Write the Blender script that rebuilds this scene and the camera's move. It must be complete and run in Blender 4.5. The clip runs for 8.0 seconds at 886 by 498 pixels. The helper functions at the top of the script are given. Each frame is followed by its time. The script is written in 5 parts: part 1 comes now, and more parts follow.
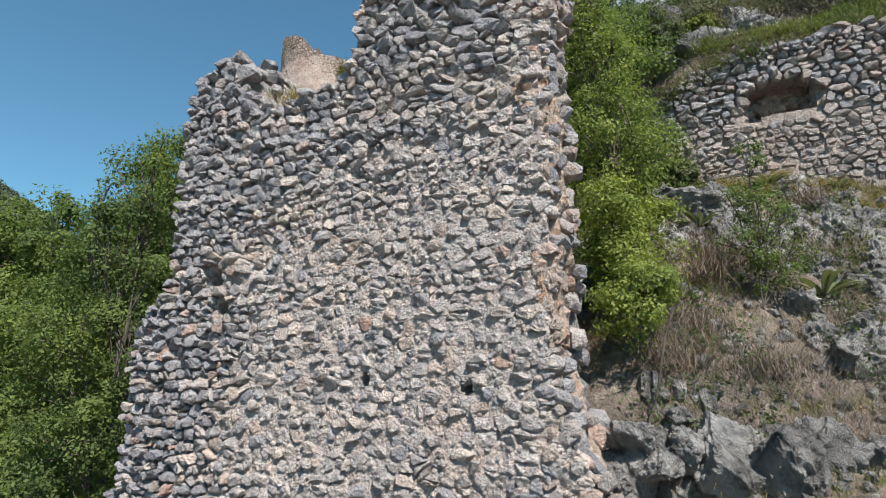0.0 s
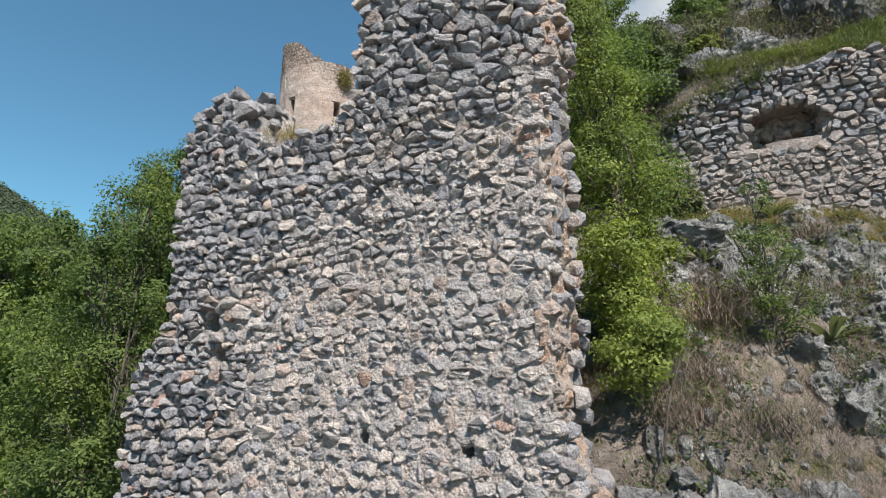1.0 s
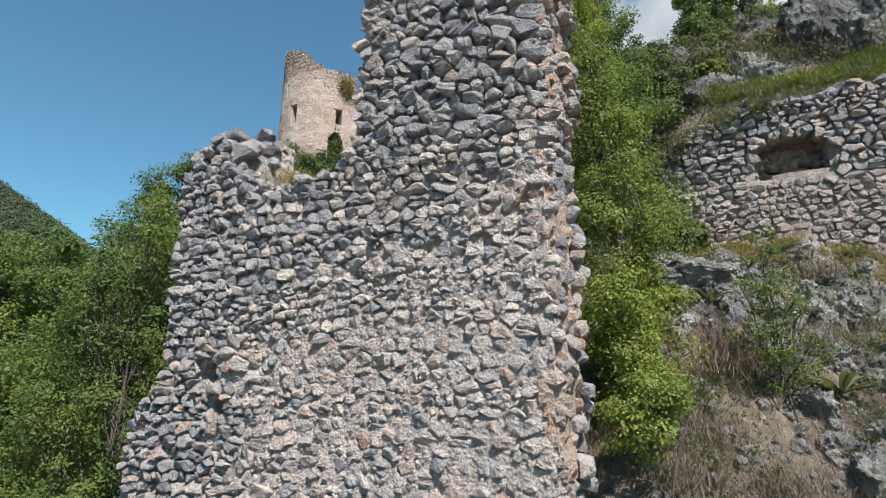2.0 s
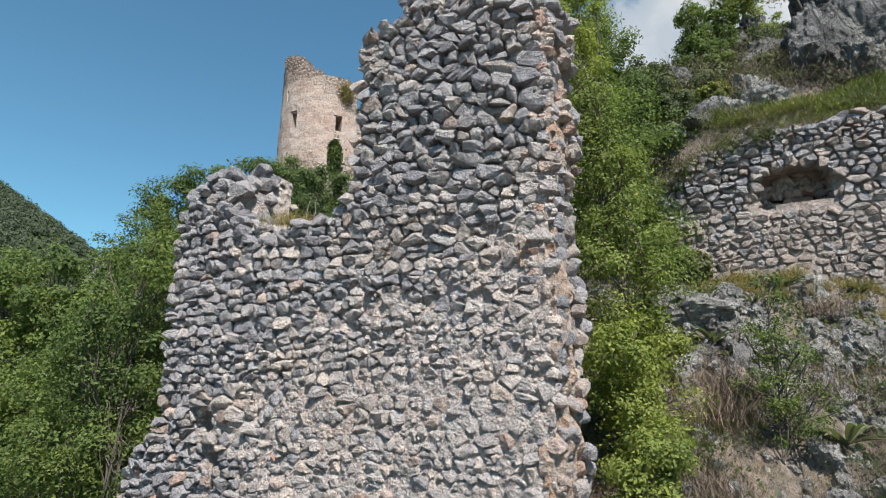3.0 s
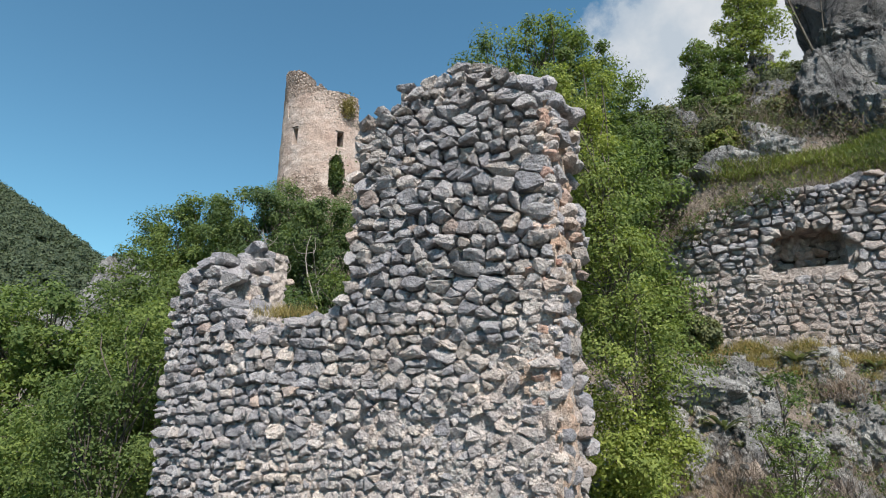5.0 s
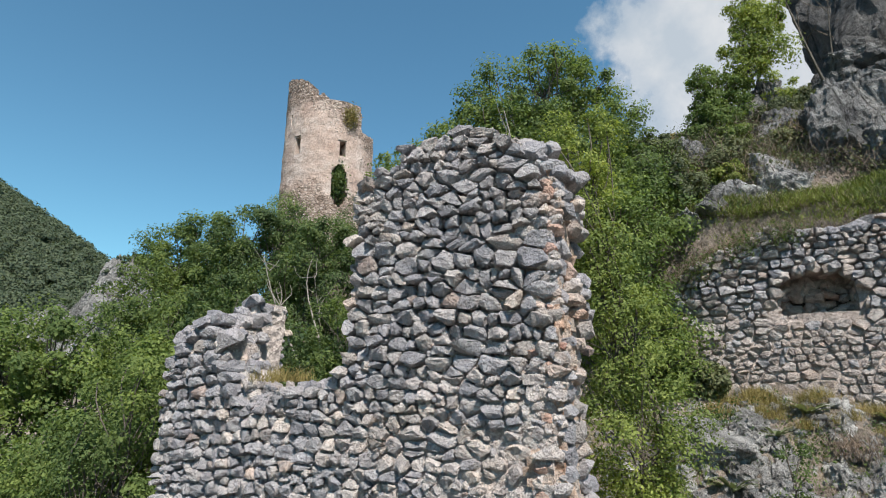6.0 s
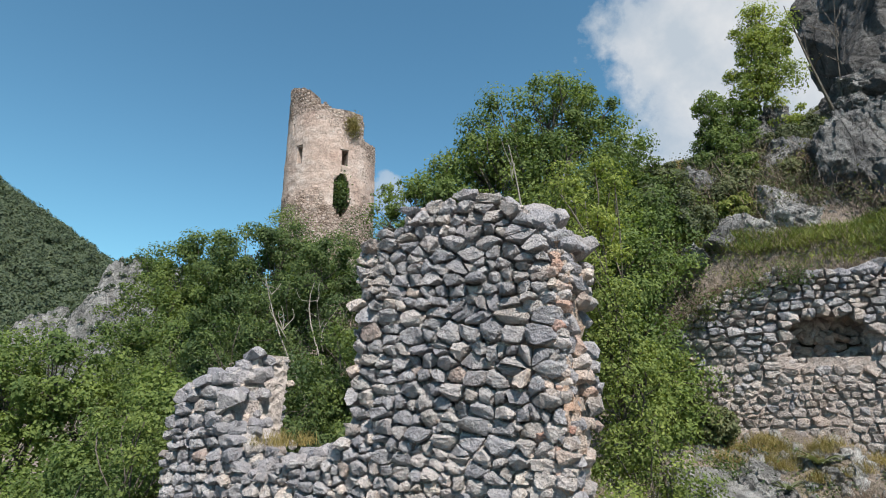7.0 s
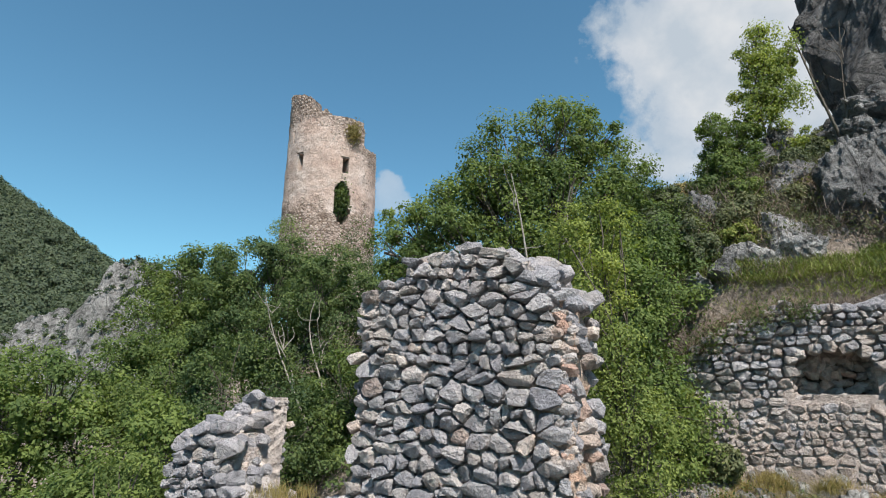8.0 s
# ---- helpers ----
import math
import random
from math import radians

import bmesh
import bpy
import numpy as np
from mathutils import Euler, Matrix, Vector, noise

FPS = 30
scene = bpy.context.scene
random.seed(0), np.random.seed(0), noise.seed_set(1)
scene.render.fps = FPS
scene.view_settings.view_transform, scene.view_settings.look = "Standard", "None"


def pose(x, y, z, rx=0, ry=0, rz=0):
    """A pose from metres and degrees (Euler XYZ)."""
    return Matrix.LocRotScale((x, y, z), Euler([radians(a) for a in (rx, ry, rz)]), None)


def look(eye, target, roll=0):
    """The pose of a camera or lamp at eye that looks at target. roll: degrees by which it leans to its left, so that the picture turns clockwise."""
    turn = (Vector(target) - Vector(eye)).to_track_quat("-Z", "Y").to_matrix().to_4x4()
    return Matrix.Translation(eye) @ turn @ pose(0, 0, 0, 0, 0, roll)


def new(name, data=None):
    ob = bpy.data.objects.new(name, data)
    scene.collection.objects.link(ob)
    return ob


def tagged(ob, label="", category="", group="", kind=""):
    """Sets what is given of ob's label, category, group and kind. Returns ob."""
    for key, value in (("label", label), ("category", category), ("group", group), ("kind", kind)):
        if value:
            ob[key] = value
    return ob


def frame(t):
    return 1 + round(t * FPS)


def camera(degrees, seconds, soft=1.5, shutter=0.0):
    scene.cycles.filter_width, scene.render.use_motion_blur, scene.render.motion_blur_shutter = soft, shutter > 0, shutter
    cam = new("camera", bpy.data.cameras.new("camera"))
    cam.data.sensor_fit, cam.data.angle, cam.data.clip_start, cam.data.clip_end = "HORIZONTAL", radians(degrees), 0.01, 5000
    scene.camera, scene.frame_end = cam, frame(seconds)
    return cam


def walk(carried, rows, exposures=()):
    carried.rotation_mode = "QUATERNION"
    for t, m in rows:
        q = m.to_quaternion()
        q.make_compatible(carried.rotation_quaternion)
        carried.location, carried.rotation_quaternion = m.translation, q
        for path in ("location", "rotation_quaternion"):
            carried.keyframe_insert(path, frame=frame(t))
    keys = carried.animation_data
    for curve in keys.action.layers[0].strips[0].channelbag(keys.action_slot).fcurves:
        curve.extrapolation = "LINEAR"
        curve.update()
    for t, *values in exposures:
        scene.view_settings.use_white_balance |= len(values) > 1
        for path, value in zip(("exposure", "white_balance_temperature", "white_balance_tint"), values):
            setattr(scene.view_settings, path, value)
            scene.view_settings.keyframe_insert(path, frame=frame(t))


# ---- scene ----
import collections

cam = camera(74.9, 8.0, soft=1.1)
PATH = [
    (0, (0.028, 0.372, 3.135), (0.022, 2.309, 3.632), 0.3),
    (0.5, (0.02, 0.369, 3.443), (0.012, 2.306, 3.941), 0.3),
    (1, (0.032, 0.351, 3.742), (0.022, 2.288, 4.239), 0.2),
    (1.5, (0.038, 0.343, 4.07), (0.023, 2.28, 4.569), 0.3),
    (3, (0.053, 0.303, 5.041), (0.034, 2.241, 5.537), 0.4),
    (3.5, (0.075, 0.311, 5.32), (0.056, 2.248, 5.818), 0.4),
    (4, (0.083, 0.313, 5.603), (0.064, 2.25, 6.1), 0.3),
    (4.5, (0.07, 0.309, 5.946), (0.047, 2.246, 6.444), 0.3),
    (6, (0.113, 0.301, 7.234), (0.072, 2.239, 7.729), 0.4),
    (6.5, (0.073, 0.294, 7.646), (0.028, 2.231, 8.141), 0.4),
    (7, (0.069, 0.249, 8.06), (0.021, 2.187, 8.553), 0.4),
    (7.5, (0.066, 0.212, 8.39), (0.017, 2.15, 8.883), 0.4),
    (8, (0.042, 0.216, 8.718), (-0.008, 2.153, 9.21), 0.5),
]
walk(cam, [(t, look(eye, target, roll)) for t, eye, target, roll in PATH], exposures=[(0.0, 0.95, 6620, 11)])

# ---- world, sun, exposure ----
SUN = Vector((0.24, -0.56, 0.79)).normalized()
world = bpy.data.worlds.new("sky")
scene.world = world
world.use_nodes = True
wn = world.node_tree
sky = wn.nodes.new("ShaderNodeTexSky")
sky.sky_type = "NISHITA"
sky.sun_disc = False
sky.sun_elevation = math.asin(SUN.z)
sky.sun_rotation = math.atan2(SUN.x, SUN.y)
sky.air_density, sky.dust_density, sky.ozone_density = 1.1, 0.0, 3.0
tint = wn.nodes.new("ShaderNodeMix")
tint.data_type, tint.blend_type = "RGBA", "MULTIPLY"
tint.inputs[0].default_value = 1.0
tint.inputs[7].default_value = (0.63, 0.98, 0.95, 1)
wn.links.new(sky.outputs[0], tint.inputs[6])
wn.links.new(tint.outputs[2], wn.nodes["Background"].inputs[0])
wn.nodes["Background"].inputs[1].default_value = 0.078
sun = new("sun", bpy.data.lights.new("sun", "SUN"))
sun.data.energy, sun.data.angle, sun.data.color = 4.35, radians(0.5), (1.0, 0.95, 0.88)
sun.matrix_world = look(SUN * 60, (0, 0, 0))


# ---- materials ----
class Nodes:
    """A short way of writing node materials."""

    def __init__(self, name):
        self.mat = bpy.data.materials.new(name)
        self.mat.use_nodes = True
        self.tree = self.mat.node_tree
        self.bsdf = self.tree.nodes["Principled BSDF"]
        self.out = self.tree.nodes["Material Output"]
        self.geo = self.tree.nodes.new("ShaderNodeNewGeometry")
        self.info = self.tree.nodes.new("ShaderNodeObjectInfo")

    def link(self, a, b):
        self.tree.links.new(a, b)

    def put(self, socket, value):
        if hasattr(value, "links"):
            self.link(value, socket)
        else:
            socket.default_value = value

    def noise(self, scale, detail=4.0, rough=0.6, stretch=None, offset=None):
        node = self.tree.nodes.new("ShaderNodeTexNoise")
        node.inputs["Scale"].default_value = scale
        node.inputs["Detail"].default_value = detail
        node.inputs["Roughness"].default_value = rough
        vec = self.geo.outputs["Position"]
        if stretch or offset is not None:
            m = self.tree.nodes.new("ShaderNodeMapping")
            self.link(vec, m.inputs["Vector"])
            if stretch:
                m.inputs["Scale"].default_value = stretch
            vec = m.outputs[0]
        self.link(vec, node.inputs["Vector"])
        return node.outputs["Fac"]

    def cells(self, scale, feature="F1", stretch=None, out="Distance"):
        node = self.tree.nodes.new("ShaderNodeTexVoronoi")
        node.feature = feature
        node.inputs["Scale"].default_value = scale
        vec = self.geo.outputs["Position"]
        if stretch:
            m = self.tree.nodes.new("ShaderNodeMapping")
            self.link(vec, m.inputs["Vector"])
            m.inputs["Scale"].default_value = stretch
            vec = m.outputs[0]
        self.link(vec, node.inputs["Vector"])
        return node.outputs[out]

    def math(self, kind, a, b=0.0, clamp=False):
        node = self.tree.nodes.new("ShaderNodeMath")
        node.operation, node.use_clamp = kind, clamp
        self.put(node.inputs[0], a)
        self.put(node.inputs[1], b)
        return node.outputs[0]

    def ramp(self, fac, stops):
        node = self.tree.nodes.new("ShaderNodeValToRGB")
        els = node.color_ramp.elements
        while len(els) < len(stops):
            els.new(0.5)
        for el, (at, c) in zip(els, stops):
            el.position = at
            el.color = (*c, 1) if hasattr(c, "__len__") else (c, c, c, 1)
        self.link(fac, node.inputs[0])
        return node.outputs[0]

    def mix(self, fac, a, b, kind="MIX"):
        node = self.tree.nodes.new("ShaderNodeMix")
        node.data_type, node.blend_type = "RGBA", kind
        self.put(node.inputs[0], fac)
        self.put(node.inputs[6], a if hasattr(a, "links") else (*a, 1))
        self.put(node.inputs[7], b if hasattr(b, "links") else (*b, 1))
        return node.outputs[2]

    def piece(self):
        """A number for each piece, object or island."""
        return self.math("FRACT", self.math("ADD", self.info.outputs["Random"], self.geo.outputs["Random Per Island"]))

    def bump(self, height, strength, distance):
        node = self.tree.nodes.new("ShaderNodeBump")
        node.inputs["Strength"].default_value = strength
        node.inputs["Distance"].default_value = distance
        self.link(height, node.inputs["Height"])
        self.link(node.outputs[0], self.bsdf.inputs["Normal"])

    def done(self, colour, rough=0.9):
        self.put(self.bsdf.inputs["Base Color"], colour)
        self.put(self.bsdf.inputs["Roughness"], rough)
        self.bsdf.inputs["Specular IOR Level"].default_value = 0.25
        return self.mat


def limestone(name, stops, warm, amount, fine=26.0):
    """Weathered limestone: each piece its own grey, lichen patches, warm stains and pitted relief."""
    n = Nodes(name)
    tone = n.ramp(n.piece(), stops)
    patch = n.ramp(n.noise(3.2, 5, 0.65), [(0.40, 0.0), (0.62, 1.0)])
    c = n.mix(n.math("MULTIPLY", patch, 0.35), tone, (0.46, 0.455, 0.44))
    stain = n.ramp(n.noise(1.1, 4, 0.6, offset=1), [(0.5, 0.0), (0.68, 1.0)])
    c = n.mix(n.math("MULTIPLY", stain, amount), c, warm)
    grain = n.noise(fine, 7, 0.75)
    c = n.mix(1.0, c, n.ramp(grain, [(0.32, (0.78, 0.78, 0.80)), (0.62, (1.1, 1.095, 1.09))]), "MULTIPLY")
    c = n.mix(1.0, c, n.ramp(n.noise(8.0, 6, 0.65), [(0.32, (0.74, 0.74, 0.75)), (0.62, (1.12, 1.11, 1.10))]), "MULTIPLY")
    pits = n.math("ADD", n.math("MULTIPLY", grain, 1.3), n.math("ADD", n.math("MULTIPLY", n.noise(9.0, 6, 0.7), 1.6), n.math("MULTIPLY", n.cells(34.0), 0.5)))
    n.bump(pits, 0.9, 0.05)
    return n.done(c, 0.93)


GREYS = [(0.0, (0.218, 0.218, 0.238)), (0.35, (0.288, 0.284, 0.309)), (0.65, (0.347, 0.340, 0.363)), (0.86, (0.382, 0.364, 0.373)), (0.96, (0.356, 0.323, 0.303)), (1.0, (0.311, 0.228, 0.200))]
PALES = [(0.0, (0.366, 0.339, 0.337)), (0.4, (0.478, 0.438, 0.426)), (0.7, (0.567, 0.510, 0.479)), (0.92, (0.614, 0.533, 0.469)), (1.0, (0.567, 0.440, 0.378))]
WARMS = [(0.0, (0.336, 0.314, 0.302)), (0.4, (0.426, 0.358, 0.319)), (0.7, (0.482, 0.370, 0.314)), (0.9, (0.470, 0.302, 0.235)), (1.0, (0.403, 0.179, 0.134))]
M_STONE = limestone("grey_limestone", GREYS, (0.50, 0.43, 0.38), 0.3)
M_PALE = limestone("pale_limestone", PALES, (0.46, 0.38, 0.32), 0.5)
M_DUSTY = limestone("dusty_limestone", [(0.0, (0.272, 0.237, 0.221)), (0.4, (0.358, 0.312, 0.293)), (0.75, (0.423, 0.373, 0.347)), (1.0, (0.413, 0.322, 0.277))], (0.423, 0.347, 0.293), 0.6)
M_WARM = limestone("warm_limestone", WARMS, (0.45, 0.34, 0.27), 0.4)


def mortar():
    n = Nodes("lime_mortar")
    c = n.ramp(n.noise(2.2, 6, 0.65), [(0.32, (0.50, 0.452, 0.44)), (0.46, (0.60, 0.532, 0.51)), (0.56, (0.665, 0.572, 0.525)), (0.7, (0.68, 0.555, 0.485))])
    o = n.ramp(n.noise(0.9, 3, 0.5), [(0.56, 0.0), (0.72, 1.0)])
    c = n.mix(n.math("MULTIPLY", o, 0.35), c, (0.50, 0.33, 0.22))
    g = n.noise(30, 6, 0.75)
    c = n.mix(1.0, c, n.ramp(g, [(0.3, 0.62), (0.6, 1.08)]), "MULTIPLY")
    lichen = n.ramp(n.noise(4.5, 5, 0.6), [(0.48, 0.0), (0.6, 0.55)])
    c = n.mix(lichen, c, (0.46, 0.465, 0.455))
    n.bump(n.math("ADD", n.math("ADD", n.math("MULTIPLY", g, 1.4), n.math("MULTIPLY", n.cells(24), 1.2)), n.math("MULTIPLY", n.noise(11, 7, 0.75), 1.8)), 1.0, 0.06)
    return n.done(c, 0.95)


M_MORTAR = mortar()


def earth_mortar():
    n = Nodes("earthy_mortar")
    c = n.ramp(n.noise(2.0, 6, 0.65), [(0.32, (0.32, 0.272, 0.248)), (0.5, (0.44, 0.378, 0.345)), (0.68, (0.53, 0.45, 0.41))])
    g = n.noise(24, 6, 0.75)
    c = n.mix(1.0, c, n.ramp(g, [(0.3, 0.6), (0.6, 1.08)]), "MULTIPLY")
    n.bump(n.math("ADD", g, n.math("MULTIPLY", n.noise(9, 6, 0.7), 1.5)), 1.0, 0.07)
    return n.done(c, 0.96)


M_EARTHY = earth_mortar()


def warm_mortar():
    n = Nodes("orange_mortar")
    c = n.ramp(n.noise(2.6, 6, 0.65), [(0.30, (0.40, 0.37, 0.35)), (0.44, (0.54, 0.45, 0.39)), (0.54, (0.58, 0.43, 0.34)), (0.62, (0.55, 0.35, 0.25)), (0.72, (0.46, 0.24, 0.16))])
    g = n.noise(26, 6, 0.75)
    c = n.mix(1.0, c, n.ramp(g, [(0.3, 0.55), (0.6, 1.1)]), "MULTIPLY")
    n.bump(n.math("ADD", n.math("ADD", g, n.cells(11)), n.math("MULTIPLY", n.noise(8, 6, 0.7), 1.5)), 1.0, 0.08)
    return n.done(c, 0.95)


M_ORANGE = warm_mortar()


def plaster():
    n = Nodes("old_plaster")
    c = n.ramp(n.noise(3, 6, 0.6), [(0.35, (0.40, 0.35, 0.325)), (0.5, (0.52, 0.455, 0.42)), (0.65, (0.60, 0.535, 0.50))])
    n.bump(n.math("ADD", n.noise(18, 6, 0.7), n.cells(9)), 1.0, 0.08)
    return n.done(c, 0.95)


M_PLASTER = plaster()


def rock_material(name, dark, mid, light, scale=1.0):
    """Bare karst rock: grey with darker cracks, pale worn edges and runs, and shade painted into its pits."""
    n = Nodes(name)
    c = n.ramp(n.noise(1.3 * scale, 8, 0.65), [(0.3, dark), (0.5, mid), (0.7, light)])
    runs = n.ramp(n.noise(2.5 * scale, 4, 0.6, stretch=(1.0, 1.0, 0.25)), [(0.4, 0.62), (0.62, 1.1)])
    c = n.mix(1.0, c, runs, "MULTIPLY")
    crack = n.ramp(n.cells(1.7 * scale, "DISTANCE_TO_EDGE", (1.0, 1.0, 0.6)), [(0.0, 0.45), (0.05, 1.0)])
    c = n.mix(0.8, c, crack, "MULTIPLY")
    g = n.noise(11 * scale, 8, 0.72)
    pit = n.noise(4.5 * scale, 7, 0.7)
    # hollows of the relief get their shade in the colour too
    c = n.mix(1.0, c, n.ramp(pit, [(0.34, 0.42), (0.5, 1.0), (0.66, 1.15)]), "MULTIPLY")
    n.bump(n.math("ADD", n.math("ADD", n.math("MULTIPLY", g, 1.6), crack), n.math("MULTIPLY", pit, 2.2)), 1.0, 0.12 / scale)
    return n.done(c, 0.93)


M_ROCK = rock_material("karst_rock", (0.248, 0.243, 0.242), (0.418, 0.407, 0.394), (0.557, 0.542, 0.522))
# for the crags: karst rock darkened in colour for the shade on their faces
M_SHADEDCRAG = rock_material("shaded_crag_rock", (0.111, 0.111, 0.116), (0.243, 0.243, 0.243), (0.420, 0.415, 0.403))
# the cliff's shade is put into its rock as low, close tones
M_SHADEDCLIFF = rock_material("shaded_cliff", (0.10, 0.10, 0.102), (0.15, 0.148, 0.148), (0.22, 0.216, 0.212), 0.5)
M_SLAB = rock_material("slab_rock", (0.224, 0.224, 0.230), (0.403, 0.398, 0.392), (0.549, 0.538, 0.526))
M_FARROCK = rock_material("far_rock", (0.158, 0.158, 0.154), (0.264, 0.260, 0.251), (0.370, 0.361, 0.348), 0.17)


def earth():
    n = Nodes("dry_hillside")
    c = n.ramp(n.noise(0.9, 7, 0.65), [(0.30, (0.13, 0.112, 0.098)), (0.45, (0.205, 0.175, 0.155)), (0.58, (0.275, 0.235, 0.21)), (0.7, (0.165, 0.15, 0.11))])
    v = n.ramp(n.noise(7, 6, 0.7), [(0.35, (0.55, 0.55, 0.5)), (0.65, (1.25, 1.2, 1.15))])
    c = n.mix(1.0, c, v, "MULTIPLY")
    gravel = n.ramp(n.cells(22), [(0.12, 1.0), (0.3, 0.0)])
    spots = n.ramp(n.noise(2.2, 4, 0.6), [(0.5, 0.0), (0.62, 0.8)])
    c = n.mix(n.math("MULTIPLY", gravel, spots), c, (0.36, 0.33, 0.30))
    # undergrowth covers the soil of the far hills
    pos = n.tree.nodes.new("ShaderNodeSeparateXYZ")
    n.link(n.geo.outputs["Position"], pos.inputs[0])
    wood = n.ramp(n.noise(0.06, 5, 0.6), [(0.35, (0.05, 0.068, 0.042)), (0.65, (0.085, 0.105, 0.06))])
    c = n.mix(n.ramp(n.math("DIVIDE", pos.outputs[1], 200.0), [(0.45, 0.0), (0.6, 1.0)]), c, wood)
    n.bump(n.math("ADD", n.noise(14, 6, 0.75), n.math("MULTIPLY", gravel, 0.5)), 1.0, 0.07)
    return n.done(c, 0.97)


M_EARTH = earth()


def leaf_material(name, dark, mid, light, glow=0.45):
    """Leaves: a tone for each leaf, broad patches of lighter growth, light passing through."""
    n = Nodes(name)
    c = n.ramp(n.geo.outputs["Random Per Island"], [(0.0, dark), (0.5, mid), (1.0, light)])
    p = n.ramp(n.noise(0.55, 3, 0.5), [(0.35, (0.72, 0.78, 0.8)), (0.65, (1.2, 1.15, 0.95))])
    c = n.mix(1.0, c, p, "MULTIPLY")
    n.done(c, 0.7)
    thin = n.tree.nodes.new("ShaderNodeBsdfTranslucent")
    n.link(n.mix(1.0, c, (1.15, 1.2, 0.65), "MULTIPLY"), thin.inputs[0])
    both = n.tree.nodes.new("ShaderNodeMixShader")
    both.inputs[0].default_value = glow
    n.link(n.bsdf.outputs[0], both.inputs[1])
    n.link(thin.outputs[0], both.inputs[2])
    n.link(both.outputs[0], n.out.inputs[0])
    return n.mat


M_LEAF = leaf_material("green_leaves", (0.074, 0.111, 0.042), (0.112, 0.158, 0.053), (0.164, 0.214, 0.071))
M_BRIGHT = leaf_material("bright_leaves", (0.084, 0.126, 0.042), (0.123, 0.173, 0.056), (0.172, 0.225, 0.074))
M_LIME = leaf_material("lime_leaves", (0.129, 0.171, 0.052), (0.189, 0.235, 0.070), (0.264, 0.305, 0.091))
M_DULL = leaf_material("dull_leaves", (0.052, 0.084, 0.039), (0.080, 0.124, 0.051), (0.127, 0.164, 0.068))
M_SAGE = leaf_material("sage_leaves", (0.077, 0.090, 0.053), (0.113, 0.131, 0.074), (0.162, 0.175, 0.101), 0.35)
# leaves across the valley: distance haze is mixed into the green as blue
M_HAZEDLEAF = leaf_material("hazed_leaves", (0.062, 0.084, 0.058), (0.072, 0.096, 0.064), (0.088, 0.112, 0.072), 0.3)
M_DRY = leaf_material("dry_grass", (0.17, 0.13, 0.055), (0.26, 0.21, 0.09), (0.34, 0.28, 0.13), 0.3)
M_GRASS = leaf_material("green_grass", (0.100, 0.135, 0.037), (0.148, 0.184, 0.051), (0.222, 0.232, 0.076), 0.3)
M_TWIG = leaf_material("dry_twigs", (0.105, 0.078, 0.068), (0.165, 0.124, 0.108), (0.26, 0.205, 0.178), 0.05)


def bark(name, dark, light):
    n = Nodes(name)
    g = n.noise(18, 6, 0.7, stretch=(1, 1, 0.25))
    n.bump(g, 0.8, 0.03)
    return n.done(n.ramp(g, [(0.35, dark), (0.65, light)]), 0.9)


M_BARK = bark("brown_bark", (0.05, 0.042, 0.034), (0.15, 0.13, 0.11))
M_DEAD = bark("dead_wood", (0.16, 0.145, 0.125), (0.31, 0.285, 0.25))


# ---- mesh helpers ----
rng = np.random.default_rng(7)


def mesh(name, verts, faces, mat, smooth=False):
    """A mesh from arrays; faces all of one size."""
    verts = np.asarray(verts, dtype=np.float32)
    faces = np.asarray(faces, dtype=np.int32)
    me = bpy.data.meshes.new(name)
    n, k = faces.shape
    me.vertices.add(len(verts))
    me.vertices.foreach_set("co", verts.ravel())
    me.loops.add(n * k)
    me.loops.foreach_set("vertex_index", faces.ravel())
    me.polygons.add(n)
    me.polygons.foreach_set("loop_start", np.arange(0, n * k, k, dtype=np.int32))
    me.polygons.foreach_set("use_smooth", np.full(n, smooth))
    me.update(calc_edges=True)
    me.materials.append(mat)
    return me


def thing(name, at, label, category, group="", kind=""):
    ob = new(name)
    ob.location = at
    ob.empty_display_size = 0.2
    return tagged(ob, label, category, group, kind)


def part(name, me, parent, label="", kind=""):
    """A mesh in world coordinates as a part of a thing."""
    ob = new(name, me)
    ob.parent = parent
    ob.matrix_parent_inverse = Matrix.Translation(-parent.location)
    return tagged(ob, label, kind=kind)


def join(pieces):
    vs, fs, n = [], [], 0
    for v, f in pieces:
        vs.append(v)
        fs.append(f + n)
        n += len(v)
    return np.concatenate(vs), np.concatenate(fs)


def fbm(p, octaves=4, scale=1.0):
    return noise.fractal(Vector(p) * scale, 1.0, 2.0, octaves)


def hull_stone(seed, n=24):
    """A broken stone: the hull of points on a rough rounded box, about one unit across."""
    r = np.random.default_rng(seed)
    k = np.arange(n) + 0.5
    lat, lon = np.arccos(1 - 2 * k / n), k * 2.39996
    d = np.stack([np.cos(lon) * np.sin(lat), np.sin(lon) * np.sin(lat), np.cos(lat)], 1) + r.normal(0, 0.24, (n, 3))
    d = d @ np.array(Euler(r.uniform(0, 6, 3)).to_matrix())
    d /= (np.abs(d) ** 4.0).sum(axis=1)[:, None] ** (1 / 4.0)
    d *= r.uniform(0.40, 0.53, size=(n, 1))
    bm = bmesh.new()
    for p in d:
        bm.verts.new(p)
    got = bmesh.ops.convex_hull(bm, input=bm.verts)
    bmesh.ops.delete(bm, geom=[g for g in got["geom_interior"] if isinstance(g, bmesh.types.BMVert)], context="VERTS")
    bmesh.ops.triangulate(bm, faces=bm.faces)
    bm.verts.index_update()
    v = np.array([q.co[:] for q in bm.verts])
    f = np.array([[q.index for q in g.verts] for g in bm.faces])
    bm.free()
    return v, f


